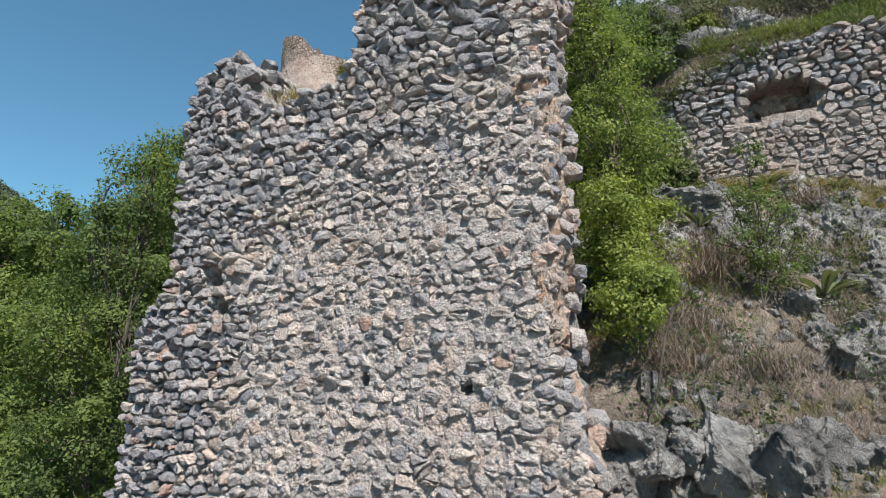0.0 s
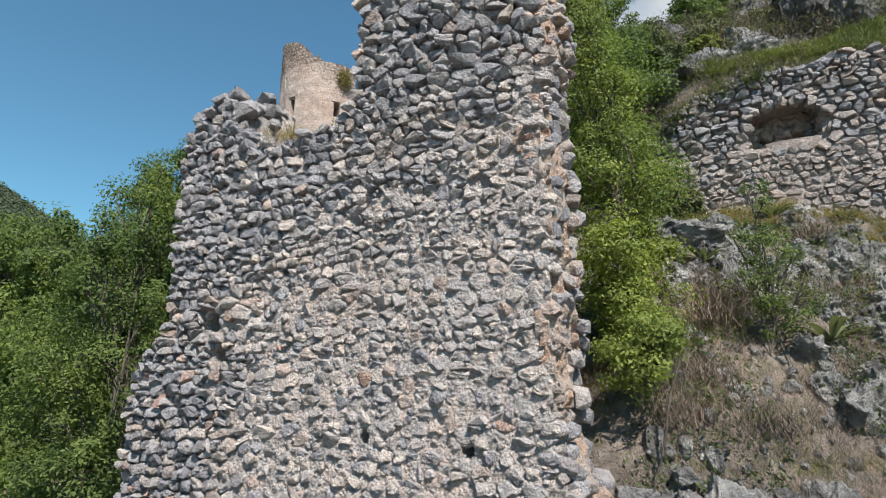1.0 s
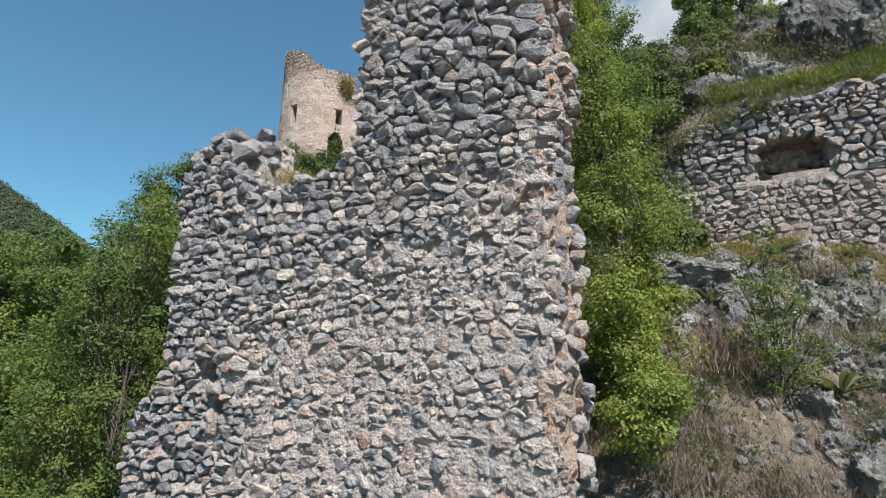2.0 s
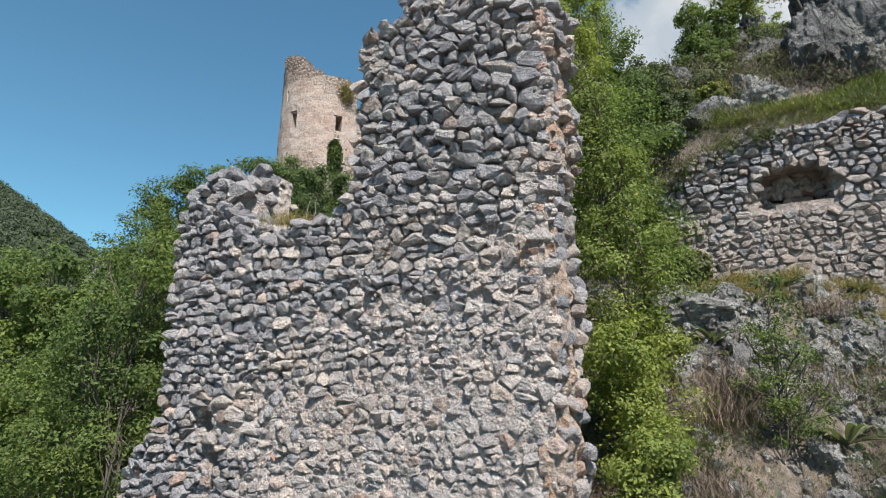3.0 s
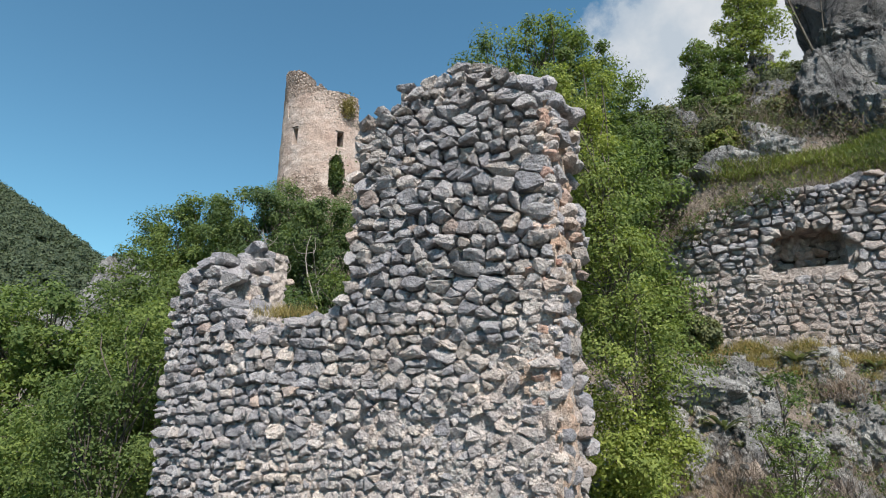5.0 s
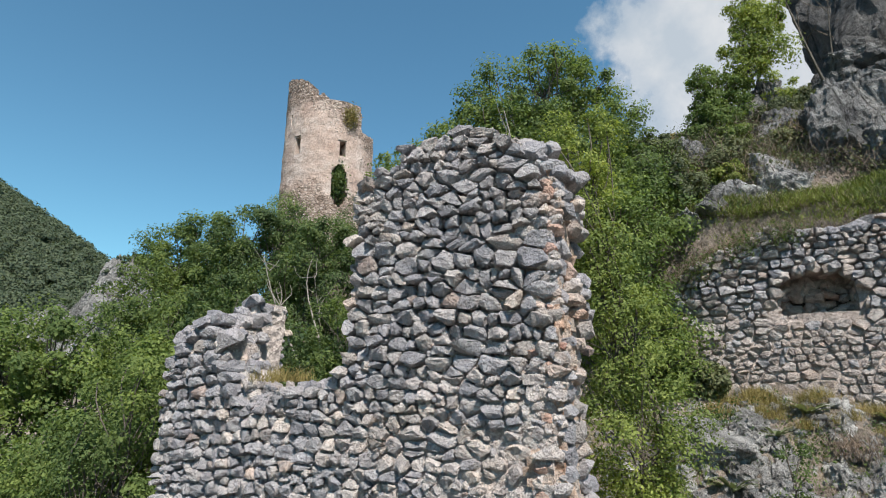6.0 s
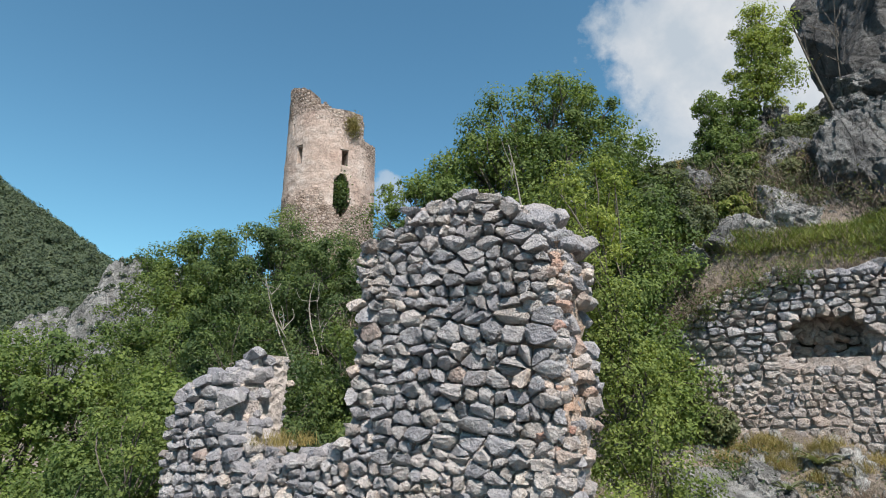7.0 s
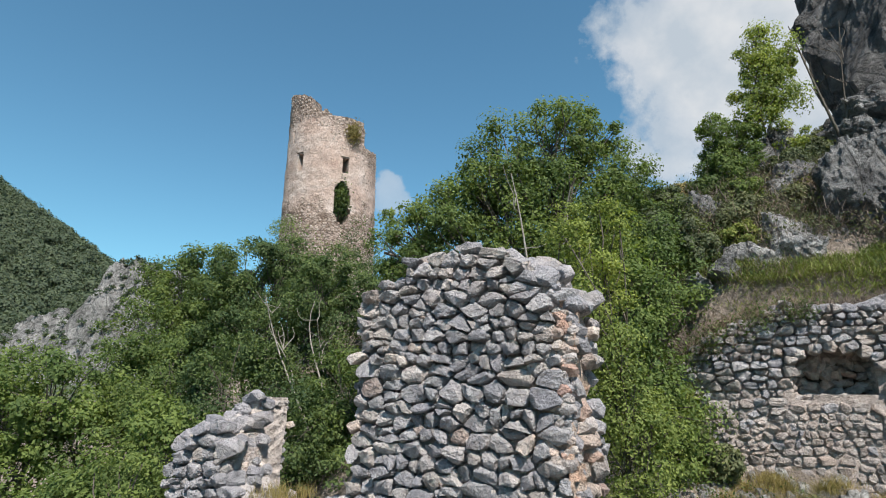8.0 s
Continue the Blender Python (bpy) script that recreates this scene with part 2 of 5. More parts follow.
STONES = [hull_stone(s) for s in range(40)]


class Masonry:
    """Stones gathered for one wall: some become parts, the rest one joined mesh."""

    def __init__(self):
        self.items = []

    def add(self, at, axes, size, tilt=(0.2, 0.12, 0.15), mat=None, key=0.0):
        turn = Euler([rng.normal(0, a) for a in tilt]).to_matrix()
        m = np.array(axes).T @ np.array(turn) @ np.diag(size)
        flip = np.diag(rng.choice([-1, 1], 3).astype(float))
        if np.linalg.det(flip) < 0:
            flip[0, 0] *= -1
        self.items.append((np.array(at, float), m @ flip, int(rng.integers(40)), mat or M_STONE, key))

    def fit(self, at, axes, shape, mat, key=0.0):
        """A stone with a shape of its own."""
        STONES.append(shape)
        self.items.append((np.array(at, float), np.array(axes).T, len(STONES) - 1, mat, key))

    def place(self, parent, name, limit=300, label="joined rubble stones"):
        self.items.sort(key=lambda i: -i[4])
        single, rest = self.items[:limit], self.items[limit:]
        shared = {}
        inv = Matrix.Translation(-parent.location)
        for at, m, k, mat, _ in single:
            if (k, mat.name) not in shared:
                shared[k, mat.name] = mesh(name, *STONES[k], mat)
            ob = new(name, shared[k, mat.name])
            ob.parent = parent
            ob.matrix_parent_inverse = inv
            full = Matrix([[*m[0], at[0]], [*m[1], at[1]], [*m[2], at[2]], [0, 0, 0, 1]])
            ob.matrix_basis = full
        for mat in {i[3].name: i[3] for i in rest}.values():
            got = [(STONES[k][0] @ m.T + at, STONES[k][1]) for at, m, k, q, _ in rest if q is mat]
            part("rubble", mesh("rubble", *join(got), mat), parent, label, "stuff")


def clip(poly, nx, ny, c):
    """The part of a polygon where nx * x + ny * y <= c."""
    out = []
    for k in range(len(poly)):
        (ax, ay), (bx, by) = poly[k - 1], poly[k]
        da, db = nx * ax + ny * ay - c, nx * bx + ny * by - c
        if da * db < 0:
            t = da / (da - db)
            out.append((ax + (bx - ax) * t, ay + (by - ay) * t))
        if db <= 0:
            out.append((bx, by))
    return out


def courses(u0, u1, z0, z1, high, long=1.25):
    """Outlines of rubble stones that fit one another in wavering courses: centre and polygon in wall coordinates."""
    seeds = []
    z = z0
    while z < z1:
        h = high((u0 + u1) / 2, z) * rng.uniform(0.7, 1.35)
        u = u0 + rng.uniform(-0.3, 0.0)
        while u < u1:
            k = high(u, z) / high((u0 + u1) / 2, z)
            w = h * k * rng.choice((0.55, 0.8, 1.0, 1.35, 1.8)) * rng.uniform(0.85, 1.15) * long
            zc = z + h / 2 + 0.11 * math.sin(u * 0.8 + z * 0.5) + 0.10 * fbm((u, z, 2), 2, 0.7)
            if w > 1.4 * h and rng.random() < 0.25:
                seeds.append((u + w / 2 + rng.normal(0, 0.02), zc - h * 0.26, h * 0.4))
                seeds.append((u + w / 2 + rng.normal(0, 0.02), zc + h * 0.26, h * 0.4))
            else:
                seeds.append((u + w / 2, zc + rng.normal(0, 0.09 * h), 0.5 * min(w / long, h)))
            u += w
        z += h
    bins = collections.defaultdict(list)
    size = 0.4
    for k, (u, z, r) in enumerate(seeds):
        bins[int(u // size), int(z // size)].append(k)
    out = []
    for k, (u, z, r) in enumerate(seeds):
        poly = [(-0.5, -0.4), (0.5, -0.4), (0.5, 0.4), (-0.5, 0.4)]
        bi, bj = int(u // size), int(z // size)
        for i in (bi - 2, bi - 1, bi, bi + 1, bi + 2):
            for j in (bj - 2, bj - 1, bj, bj + 1, bj + 2):
                for q in bins.get((i, j), ()):
                    if q == k:
                        continue
                    du, dz = seeds[q][0] - u, seeds[q][1] - z
                    nx, ny = du / long ** 2, dz
                    d2 = du * nx + dz * ny
                    poly = clip(poly, nx, ny, 0.5 * (d2 + 0.8 * (r ** 2 - seeds[q][2] ** 2)))
        if len(poly) >= 3:
            cu, cz = sum(p[0] for p in poly) / len(poly), sum(p[1] for p in poly) / len(poly)
            out.append((u + cu, z + cz, [(p[0] - cu, p[1] - cz) for p in poly]))
    return out


def fitted_stone(poly, joint, proud, deep, sharp=1.0):
    """A broken stone that fills an outline: points (along, into the wall, up) and triangles of its hull."""
    ring = []
    for k in range(len(poly)):
        (ax, az), (bx, bz) = poly[k], poly[(k + 1) % len(poly)]
        if math.hypot(bx - ax, bz - az) < 0.03:
            ring.append(((ax + bx) / 2, (az + bz) / 2))
        else:
            for t in (rng.uniform(0.1, 0.26), rng.uniform(0.74, 0.9)):
                ring.append((ax + (bx - ax) * t, az + (bz - az) * t))
    ring = np.array(ring)
    reach = np.hypot(ring[:, 0], ring[:, 1])[:, None]
    ring = ring * np.clip(1 - joint / np.maximum(reach, 0.02), 0.3, 1) * rng.uniform(0.93, 1.04, (len(ring), 1))
    n = len(ring)
    tilt = rng.normal(0, 0.26 * sharp, 2)
    pts = [np.column_stack([ring[:, 0], rng.uniform(0.0, 0.07, n), ring[:, 1]]),
           np.column_stack([ring[::2, 0] * 0.8, np.full(len(ring[::2]), deep), ring[::2, 1] * 0.8])]
    inner = ring * rng.uniform(0.7, 1.0, (n, 1))
    pts.append(np.column_stack([inner[:, 0], -proud + inner @ tilt + rng.normal(0, 0.02 * sharp, n), inner[:, 1]]))
    peak = ring[rng.integers(n, size=2)] * rng.uniform(0.2, 0.7, (2, 1))
    pts.append(np.column_stack([peak[:, 0], -proud - rng.uniform(0.0, 0.03, 2) * sharp + peak @ tilt, peak[:, 1]]))
    bm = bmesh.new()
    for p in np.concatenate(pts):
        bm.verts.new(p)
    got = bmesh.ops.convex_hull(bm, input=bm.verts)
    bmesh.ops.delete(bm, geom=[g for g in got["geom_interior"] if isinstance(g, bmesh.types.BMVert)], context="VERTS")
    bmesh.ops.triangulate(bm, faces=bm.faces)
    bm.verts.index_update()
    v = np.array([q.co[:] for q in bm.verts])
    f = np.array([[q.index for q in g.verts] for g in bm.faces])
    bm.free()
    # broken, pitted faces
    e = np.sort(np.concatenate([f[:, (0, 1)], f[:, (1, 2)], f[:, (2, 0)]]), axis=1)
    e, back = np.unique(e, axis=0, return_inverse=True)
    back = back.ravel() + len(v)
    k = len(f)
    ab, bc, ca = back[:k], back[k:2 * k], back[2 * k:]
    v = np.concatenate([v, v[e].mean(axis=1)])
    f = np.concatenate([np.column_stack(q) for q in ((f[:, 0], ab, ca), (f[:, 1], bc, ab), (f[:, 2], ca, bc), (ab, bc, ca))])
    off = rng.uniform(-50, 50, 3)
    v = v + np.array([noise.noise_vector(Vector(p * 9 + off))[:] for p in v]) * 0.024 * (0.5 + 0.5 * sharp) + np.array([noise.noise_vector(Vector(p * 24 + off))[:] for p in v]) * 0.014
    return v, f


def slab(name, mask, front, back, mat, parent, label=""):
    """A wall core: a grid of cells, front and back, closed round its uneven edge. mask: cells; front, back: arrays of corner points."""
    nu, nz = mask.shape
    verts = np.concatenate([front.reshape(-1, 3), back.reshape(-1, 3)])
    half = (nu + 1) * (nz + 1)

    def idx(i, j, b=0):
        return b * half + i * (nz + 1) + j
    faces = []
    for i in range(nu):
        for j in range(nz):
            if not mask[i, j]:
                continue
            faces.append((idx(i, j), idx(i + 1, j), idx(i + 1, j + 1), idx(i, j + 1)))
            faces.append((idx(i, j, 1), idx(i, j + 1, 1), idx(i + 1, j + 1, 1), idx(i + 1, j, 1)))
            if i == 0 or not mask[i - 1, j]:
                faces.append((idx(i, j), idx(i, j + 1), idx(i, j + 1, 1), idx(i, j, 1)))
            if i == nu - 1 or not mask[i + 1, j]:
                faces.append((idx(i + 1, j), idx(i + 1, j, 1), idx(i + 1, j + 1, 1), idx(i + 1, j + 1)))
            if j == 0 or not mask[i, j - 1]:
                faces.append((idx(i, j), idx(i, j, 1), idx(i + 1, j, 1), idx(i + 1, j)))
            if j == nz - 1 or not mask[i, j + 1]:
                faces.append((idx(i, j + 1), idx(i + 1, j + 1), idx(i + 1, j + 1, 1), idx(i, j + 1, 1)))
    faces = np.array(faces)
    used, inv = np.unique(faces, return_inverse=True)
    return part(name, mesh(name, verts[used], inv.reshape(-1, 4), mat), parent, label)


def tube(points, radii, sides=6):
    """A tapered tube along points."""
    pts = [Vector(p) for p in points]
    vs, fs = [], []
    for i, p in enumerate(pts):
        d = (pts[min(i + 1, len(pts) - 1)] - pts[max(i - 1, 0)]).normalized()
        a = d.orthogonal().normalized()
        b = d.cross(a)
        for k in range(sides):
            w = 2 * math.pi * k / sides
            vs.append(p + (a * math.cos(w) + b * math.sin(w)) * radii[i])
    for i in range(len(pts) - 1):
        for k in range(sides):
            q = (k + 1) % sides
            fs.append((i * sides + k, i * sides + q, (i + 1) * sides + q, (i + 1) * sides + k))
    return np.array([v[:] for v in vs]), np.array(fs)


def limb(a, b, r0, r1, bend=0.12, steps=6, sides=6):
    a, b = Vector(a), Vector(b)
    size = (b - a).length
    off = Vector(rng.normal(0, bend * size, 3))
    off2 = Vector(rng.normal(0, bend * size * 0.5, 3))
    pts, rad = [], []
    for i in range(steps + 1):
        t = i / steps
        pts.append(a.lerp(b, t) + off * (t * (1 - t) * 2) + off2 * math.sin(2 * math.pi * t) * 0.5)
        rad.append(r0 + (r1 - r0) * t)
    return tube(pts, rad, sides)


def leaf_cards(centres, size, up=0.45, long=2.0, out=None):
    """Small leaves, one four-cornered face each, at the given points; out: the way in which each one faces, roughly."""
    n = len(centres)
    d = rng.normal(size=(n, 3))
    d[:, 2] -= 0.25
    d /= np.linalg.norm(d, axis=1)[:, None]
    nor = rng.normal(size=(n, 3))
    nor[:, 2] += up * 3
    if out is not None:
        nor = out + rng.normal(0, 0.6, (n, 3)) + (0, 0, 0.3)
        d = np.cross(nor, d)
        d /= np.linalg.norm(d, axis=1)[:, None] + 1e-6
    side = np.cross(d, nor)
    side /= np.linalg.norm(side, axis=1)[:, None] + 1e-6
    s = size * rng.uniform(0.6, 1.3, (n, 1))
    a = centres - d * s * long * 0.5
    b = centres + side * s * 0.5
    c = centres + d * s * long * 0.5
    e = centres - side * s * 0.5
    v = np.stack([a, b, c, e], axis=1).reshape(-1, 3)
    return v, np.arange(n * 4).reshape(-1, 4)


# ---- the lie of the land ----
def smooth(a, b, t):
    t = np.clip((t - a) / (b - a), 0, 1)
    return t * t * (3 - 2 * t)


FACE = [(4.1, 13.6), (4.6, 12.6), (5.3, 11.95), (6.3, 11.42), (7.44, 10.86), (12.0, 8.5)]


def terrace_line(x):
    return np.interp(x, [p[0] for p in FACE], [p[1] for p in FACE])


def slope_height(x, y):
    """The hillside round the ruin, without its small relief."""
    x, y = np.asarray(x, float), np.asarray(y, float)
    yy = np.minimum(y, 15.0)
    right = -1.9 + 0.36 * np.clip(x, -3, 40) + 0.62 * yy + 0.035 * np.clip(yy - 8, 0, None) ** 2 + (0.54 - 0.28 * smooth(2.0, 5.0, x)) * np.clip(y - 15, 0, 8.5) + 0.1 * np.clip(y - 23.5, 0, 60)
    right = right - 0.45 * np.exp(-((y - terrace_line(x) + 0.4) / 0.9) ** 2) * smooth(4.2, 5.2, x) - 0.75 * smooth(7.3, 6.2, y)
    below = -3.83 + 0.094 * np.clip(x, 0, 9) + 0.97 * y - 0.41 * np.clip(y - 10.2, 0, None)
    right = right + (below - right) * smooth(2.6, 4.2, x) * smooth(0.9, 0.3, y - terrace_line(x)) * smooth(5.6, 6.6, y)
    step = smooth(0.95, 1.3, y - terrace_line(x)) * smooth(3.9, 4.6, x)
    right = right + 2.3 * step
    rise = smooth(-14, -6, x)
    left = 0.6 + (0.18 + 0.34 * rise) * np.clip(y - 12, 0, 34) + 6.0 * np.exp(-((x + 11) / 12) ** 2 - ((y - 48) / 12) ** 2)
    w = smooth(-6.5, 0.5, x + 0.12 * (y - 10))
    near = left * (1 - w) + right * w
    near = np.where(y < 4, near + 0.25 * (4 - np.maximum(y, -8)), near)
    return near


def land_height(x, y):
    x, y = np.asarray(x, float), np.asarray(y, float)
    near = slope_height(x, y)
    crest = np.clip(60 + (-184 - x) * 0.70, 34, 170)
    far = crest * np.exp(-((y - 310 - 0.2 * (x + 200)) / 110) ** 2)
    far = np.where(y > 310, np.maximum(far, crest * 0.6), far)
    w = smooth(70, 160, np.hypot(x, y))
    return near * (1 - w) + (8 + far) * w


def relief(x, y):
    return 0.22 * fbm((x, y, 0.3), 5, 0.7) + 0.12 * fbm((x, y, 9.3), 5, 2.3)


def ground_z(x, y):
    return float(land_height(x, y))


def build_ground():
    def axis(lo, hi, fine_lo, fine_hi, step):
        a = [np.arange(fine_lo, fine_hi, step)]
        for sign, start, end in ((-1, fine_lo, lo), (1, fine_hi, hi)):
            q, s, out = start, step, []
            while sign * q < sign * end:
                s *= 1.16
                q += sign * s
                out.append(q)
            a.append(np.array(out))
        return np.sort(np.concatenate(a))
    xs = axis(-3000, 3000, -7, 13, 0.11)
    ys = axis(-3000, 3000, 4.5, 17, 0.11)
    X, Y = np.meshgrid(xs, ys, indexing="ij")
    Z = land_height(X, Y)
    bumps = np.zeros_like(Z)
    for i in range(len(xs)):
        for j in range(len(ys)):
            x, y = xs[i], ys[j]
            if abs(x) < 60 and abs(y) < 90:
                bumps[i, j] = relief(x, y)
    Z = Z + bumps
    n, m = Z.shape
    idx = np.arange(n * m).reshape(n, m)
    f = np.stack([idx[:-1, :-1], idx[1:, :-1], idx[1:, 1:], idx[:-1, 1:]], axis=-1).reshape(-1, 4)
    ob = new("ground", mesh("ground", np.stack([X, Y, Z], -1).reshape(-1, 3), f, M_EARTH, True))
    tagged(ob, "steep dry hillside of brown soil, gravel and scrub", "ground", kind="structure")


build_ground()

# ---- the ruined wall ----
WALL_A = np.array((0.231, 6.411, 3.252))
WU = np.array((0.899, -0.438, 0.0))
WV = np.array((0.438, 0.899, 0.0))
UP = np.array((0.0, 0.0, 1.0))
THICK = 0.85
TOP = [(-5.4, 4.0), (-5.2, 4.1), (-4.95, 4.5), (-4.92, 8.0), (-4.75, 8.15), (-4.4, 8.36), (-4.15, 8.42), (-3.98, 8.28), (-3.85, 7.85), (-3.6, 7.42), (-3.25, 7.14), (-2.94, 7.14), (-2.69, 7.25), (-2.43, 7.37), (-2.08, 7.38), (-1.85, 7.55),
       (-1.78, 7.75), (-1.76, 9.98), (-1.59, 10.06), (-1.26, 10.18), (-1.0, 10.4), (-0.5, 10.44), (-0.1, 10.46), (0.25, 10.33), (0.45, 10.33), (0.57, 10.1), (0.77, 10.08), (0.82, 9.86), (1.25, 9.76)]


def wall_top(u):
    return np.interp(u, [p[0] for p in TOP], [p[1] for p in TOP])


def wall_right(z):
    return np.interp(z, [1.6, 2.2, 2.9, 3.5, 10], [1.75, 1.4, 1.12, 1.02, 0.95]) + 0.07 * fbm((0.0, float(z), 3.0), 3, 1.1)


def wall_left(z):
    return np.interp(z, [1.0, 2.7, 4.0, 4.35, 4.62, 5.6, 6.9, 7.5, 8.2], [-5.0, -5.1, -5.2, -5.0, -4.68, -4.74, -4.9, -4.88, -4.78])


def wall_point(u, z, d):
    u, z, d = np.broadcast_arrays(np.asarray(u, float), np.asarray(z, float), np.asarray(d, float))
    e = d + 0.055 * (z - 3.252)
    return np.stack([WALL_A[0] + WU[0] * u + WV[0] * e, WALL_A[1] + WU[1] * u + WV[1] * e, z], axis=-1)


def bedded(u, z):
    """How far the mortar still fills the joints: full low in the middle, none above."""
    low = 0.93 * smooth(8.2, 4.8, z + 0.5 * fbm((u, z, 4.0), 3, 0.8) - 0.45 * np.clip(u + 1.2, -1.5, 2)) * smooth(-4.4, -2.4, u + 0.3 * fbm((u, z, 8.0), 3, 1.1))
    return float(low)


HOLES = [(-2.57, 5.34, 0.07), (-1.21, 3.32, 0.06), (0.02, 3.24, 0.07), (-3.8, 4.7, 0.14), (-3.55, 4.24, 0.12), (-4.45, 3.22, 0.06)]


def exposed(u, z):
    """Near the broken end the face stones have fallen away."""
    return u > wall_right(z) - 0.24 - 0.28 * fbm((u, z, 6), 3, 1.3) and z > 2.2


def ruined_wall():
    wall = thing("ruined_wall", (-1.5, 7.3, 1.0), "tall ruined wall of grey limestone rubble with pinkish mortar", "wall")
    step = 0.032
    us = np.arange(-5.4, 1.9, step)
    zs = np.arange(0.3, 10.5, step)
    mask = np.zeros((len(us) - 1, len(zs) - 1), bool)
    for i in range(mask.shape[0]):
        for j in range(mask.shape[1]):
            u, z = us[i] + step / 2, zs[j] + step / 2
            n = 0.05 * fbm((u, z, 1.7), 2, 3)
            mask[i, j] = z < wall_top(u) - 0.12 + n and wall_left(z) + 0.1 + n < u < wall_right(z) - 0.12 + n
    front = np.zeros((len(us), len(zs), 3))
    back = np.zeros_like(front)
    for i, u in enumerate(us):
        for j, z in enumerate(zs):
            m = bedded(u, z)
            d = 0.07 + 0.04 * smooth(6.5, 8.5, z) - 0.074 * m + (0.05 - 0.025 * m) * fbm((u, z, 0), 4, 2.6) + (0.04 - 0.012 * m) * fbm((u, z, 7), 3, 9.0)
            for hu, hz, hr in HOLES:
                if math.hypot(u - hu, z - hz) < hr:
                    d += 0.3
            front[i, j] = wall_point(u, z, d)
            back[i, j] = wall_point(u, z, THICK - 0.05 + 0.06 * fbm((u, z, 5), 3, 2))
    slab("core", mask, front, back, M_MORTAR, wall, "crumbling pinkish lime mortar core")

    ms = Masonry()
    axes = (WU, WV, UP)
    for uc, zc, poly in courses(-5.5, 1.5, 0.8, 10.7, lambda u, z: 0.134 + 0.022 * smooth(5.0, 9.5, z) + 0.015 * smooth(-3.0, 0.0, u)):
        low = bedded(uc, zc)
        inside = zc < wall_top(uc) - 0.03 and wall_left(zc) + 0.02 < uc < wall_right(zc) - 0.05
        hole = any(math.hypot(uc - a, zc - b) < r + 0.03 for a, b, r in HOLES)
        if not inside or hole or rng.random() < 0.22 * low - 0.03 or exposed(uc, zc) and rng.random() < 0.78:
            continue
        proud = rng.uniform(-0.025, 0.075) * (1 - low) + rng.uniform(-0.008, 0.03) * low
        mat = M_STONE if rng.random() > 0.12 + 0.82 * low else M_PALE
        if zc < 5.2 and rng.random() < 0.05 + 0.12 * (uc < -3.2) or uc > 0.8 and rng.random() < 0.25:
            mat = M_WARM
        ms.fit(wall_point(uc, zc, 0.0), axes, fitted_stone(poly, rng.uniform(0.006, 0.018), proud, rng.uniform(0.2, 0.28), 1 - 0.3 * low), mat, uc + 0.3 * rng.random())
    # small stones wedged into the joints
    for _ in range(3800):
        u, z = rng.uniform(-5.2, 1.2), rng.uniform(1.0, 10.3)
        if z < wall_top(u) - 0.1 and wall_left(z) < u < wall_right(z) - 0.05 and not any(math.hypot(u - a, z - b) < r + 0.03 for a, b, r in HOLES):
            low = bedded(u, z)
            s = rng.uniform(0.035, 0.105 - 0.04 * low)
            ms.add(wall_point(u, z, 0.045 - 0.04 * low + rng.uniform(-0.02, 0.03)), axes, (s * rng.uniform(1, 1.8), s, s), (0.5, 0.5, 0.5), M_PALE if rng.random() < 0.4 + 0.4 * low else M_STONE, -9)
    # the broken end: core stones in warm mortar
    z = 1.7
    while z < 9.6:
        h = rng.uniform(0.12, 0.24)
        v = 0.05
        while v < THICK:
            w = h * rng.uniform(0.9, 1.8)
            mat = M_STONE if v > THICK - 0.25 or v < 0.15 else (M_WARM if rng.random() < 0.65 else M_PALE)
            if rng.random() < 0.55 or v < 0.1 or v > THICK - 0.22:
                ms.add(wall_point(wall_right(z) - 0.1 + rng.uniform(-0.09, 0.09), z + h / 2, v + w / 2), (WV, -WU, UP), (w, rng.uniform(0.2, 0.32), h * 1.1), (0.35, 0.3, 0.35), mat, 1.0 + 0.3 * rng.random())
            v += w * 0.95
        z += h * 0.95
    vs, zs = np.arange(0.08, THICK - 0.02, 0.05), np.arange(1.5, 9.62, 0.05)
    grid = np.array([[wall_point(wall_right(z) - 0.07 - 0.16 * fbm((v, z, 1), 4, 2.2), z, v) for z in zs] for v in vs])
    deep = np.array([[wall_point(wall_right(z) - 0.6, z, v) for z in zs] for v in vs])
    slab("broken_end", np.ones((len(vs) - 1, len(zs) - 1), bool), grid, deep, M_ORANGE, wall, "broken wall core of orange and pink mortar")
    us, zs = np.arange(0.3, 1.02, 0.045), np.arange(2.3, 9.75, 0.045)
    mask = np.array([[exposed(u + 0.02, z) and u < wall_right(z) - 0.08 and z < wall_top(u) - 0.15 for z in zs[:-1]] for u in us[:-1]])
    grid = np.array([[wall_point(u, z, 0.05 + 0.12 * fbm((u, z, 9), 4, 2.6)) for z in zs] for u in us])
    deep = np.array([[wall_point(u, z, 0.5) for z in zs] for u in us])
    slab("exposed_core", mask, grid, deep, M_ORANGE, wall, "exposed core of pink and orange mortar")
    for _ in range(230):
        z = rng.uniform(2.3, 9.6)
        u = wall_right(z) - rng.uniform(0.05, 0.35)
        q = rng.uniform(0.05, 0.16)
        ms.add(wall_point(u, z, 0.05), axes, (q * 1.4, q, q), (0.4, 0.4, 0.4), M_WARM if rng.random() < 0.5 else M_PALE, 1.0)
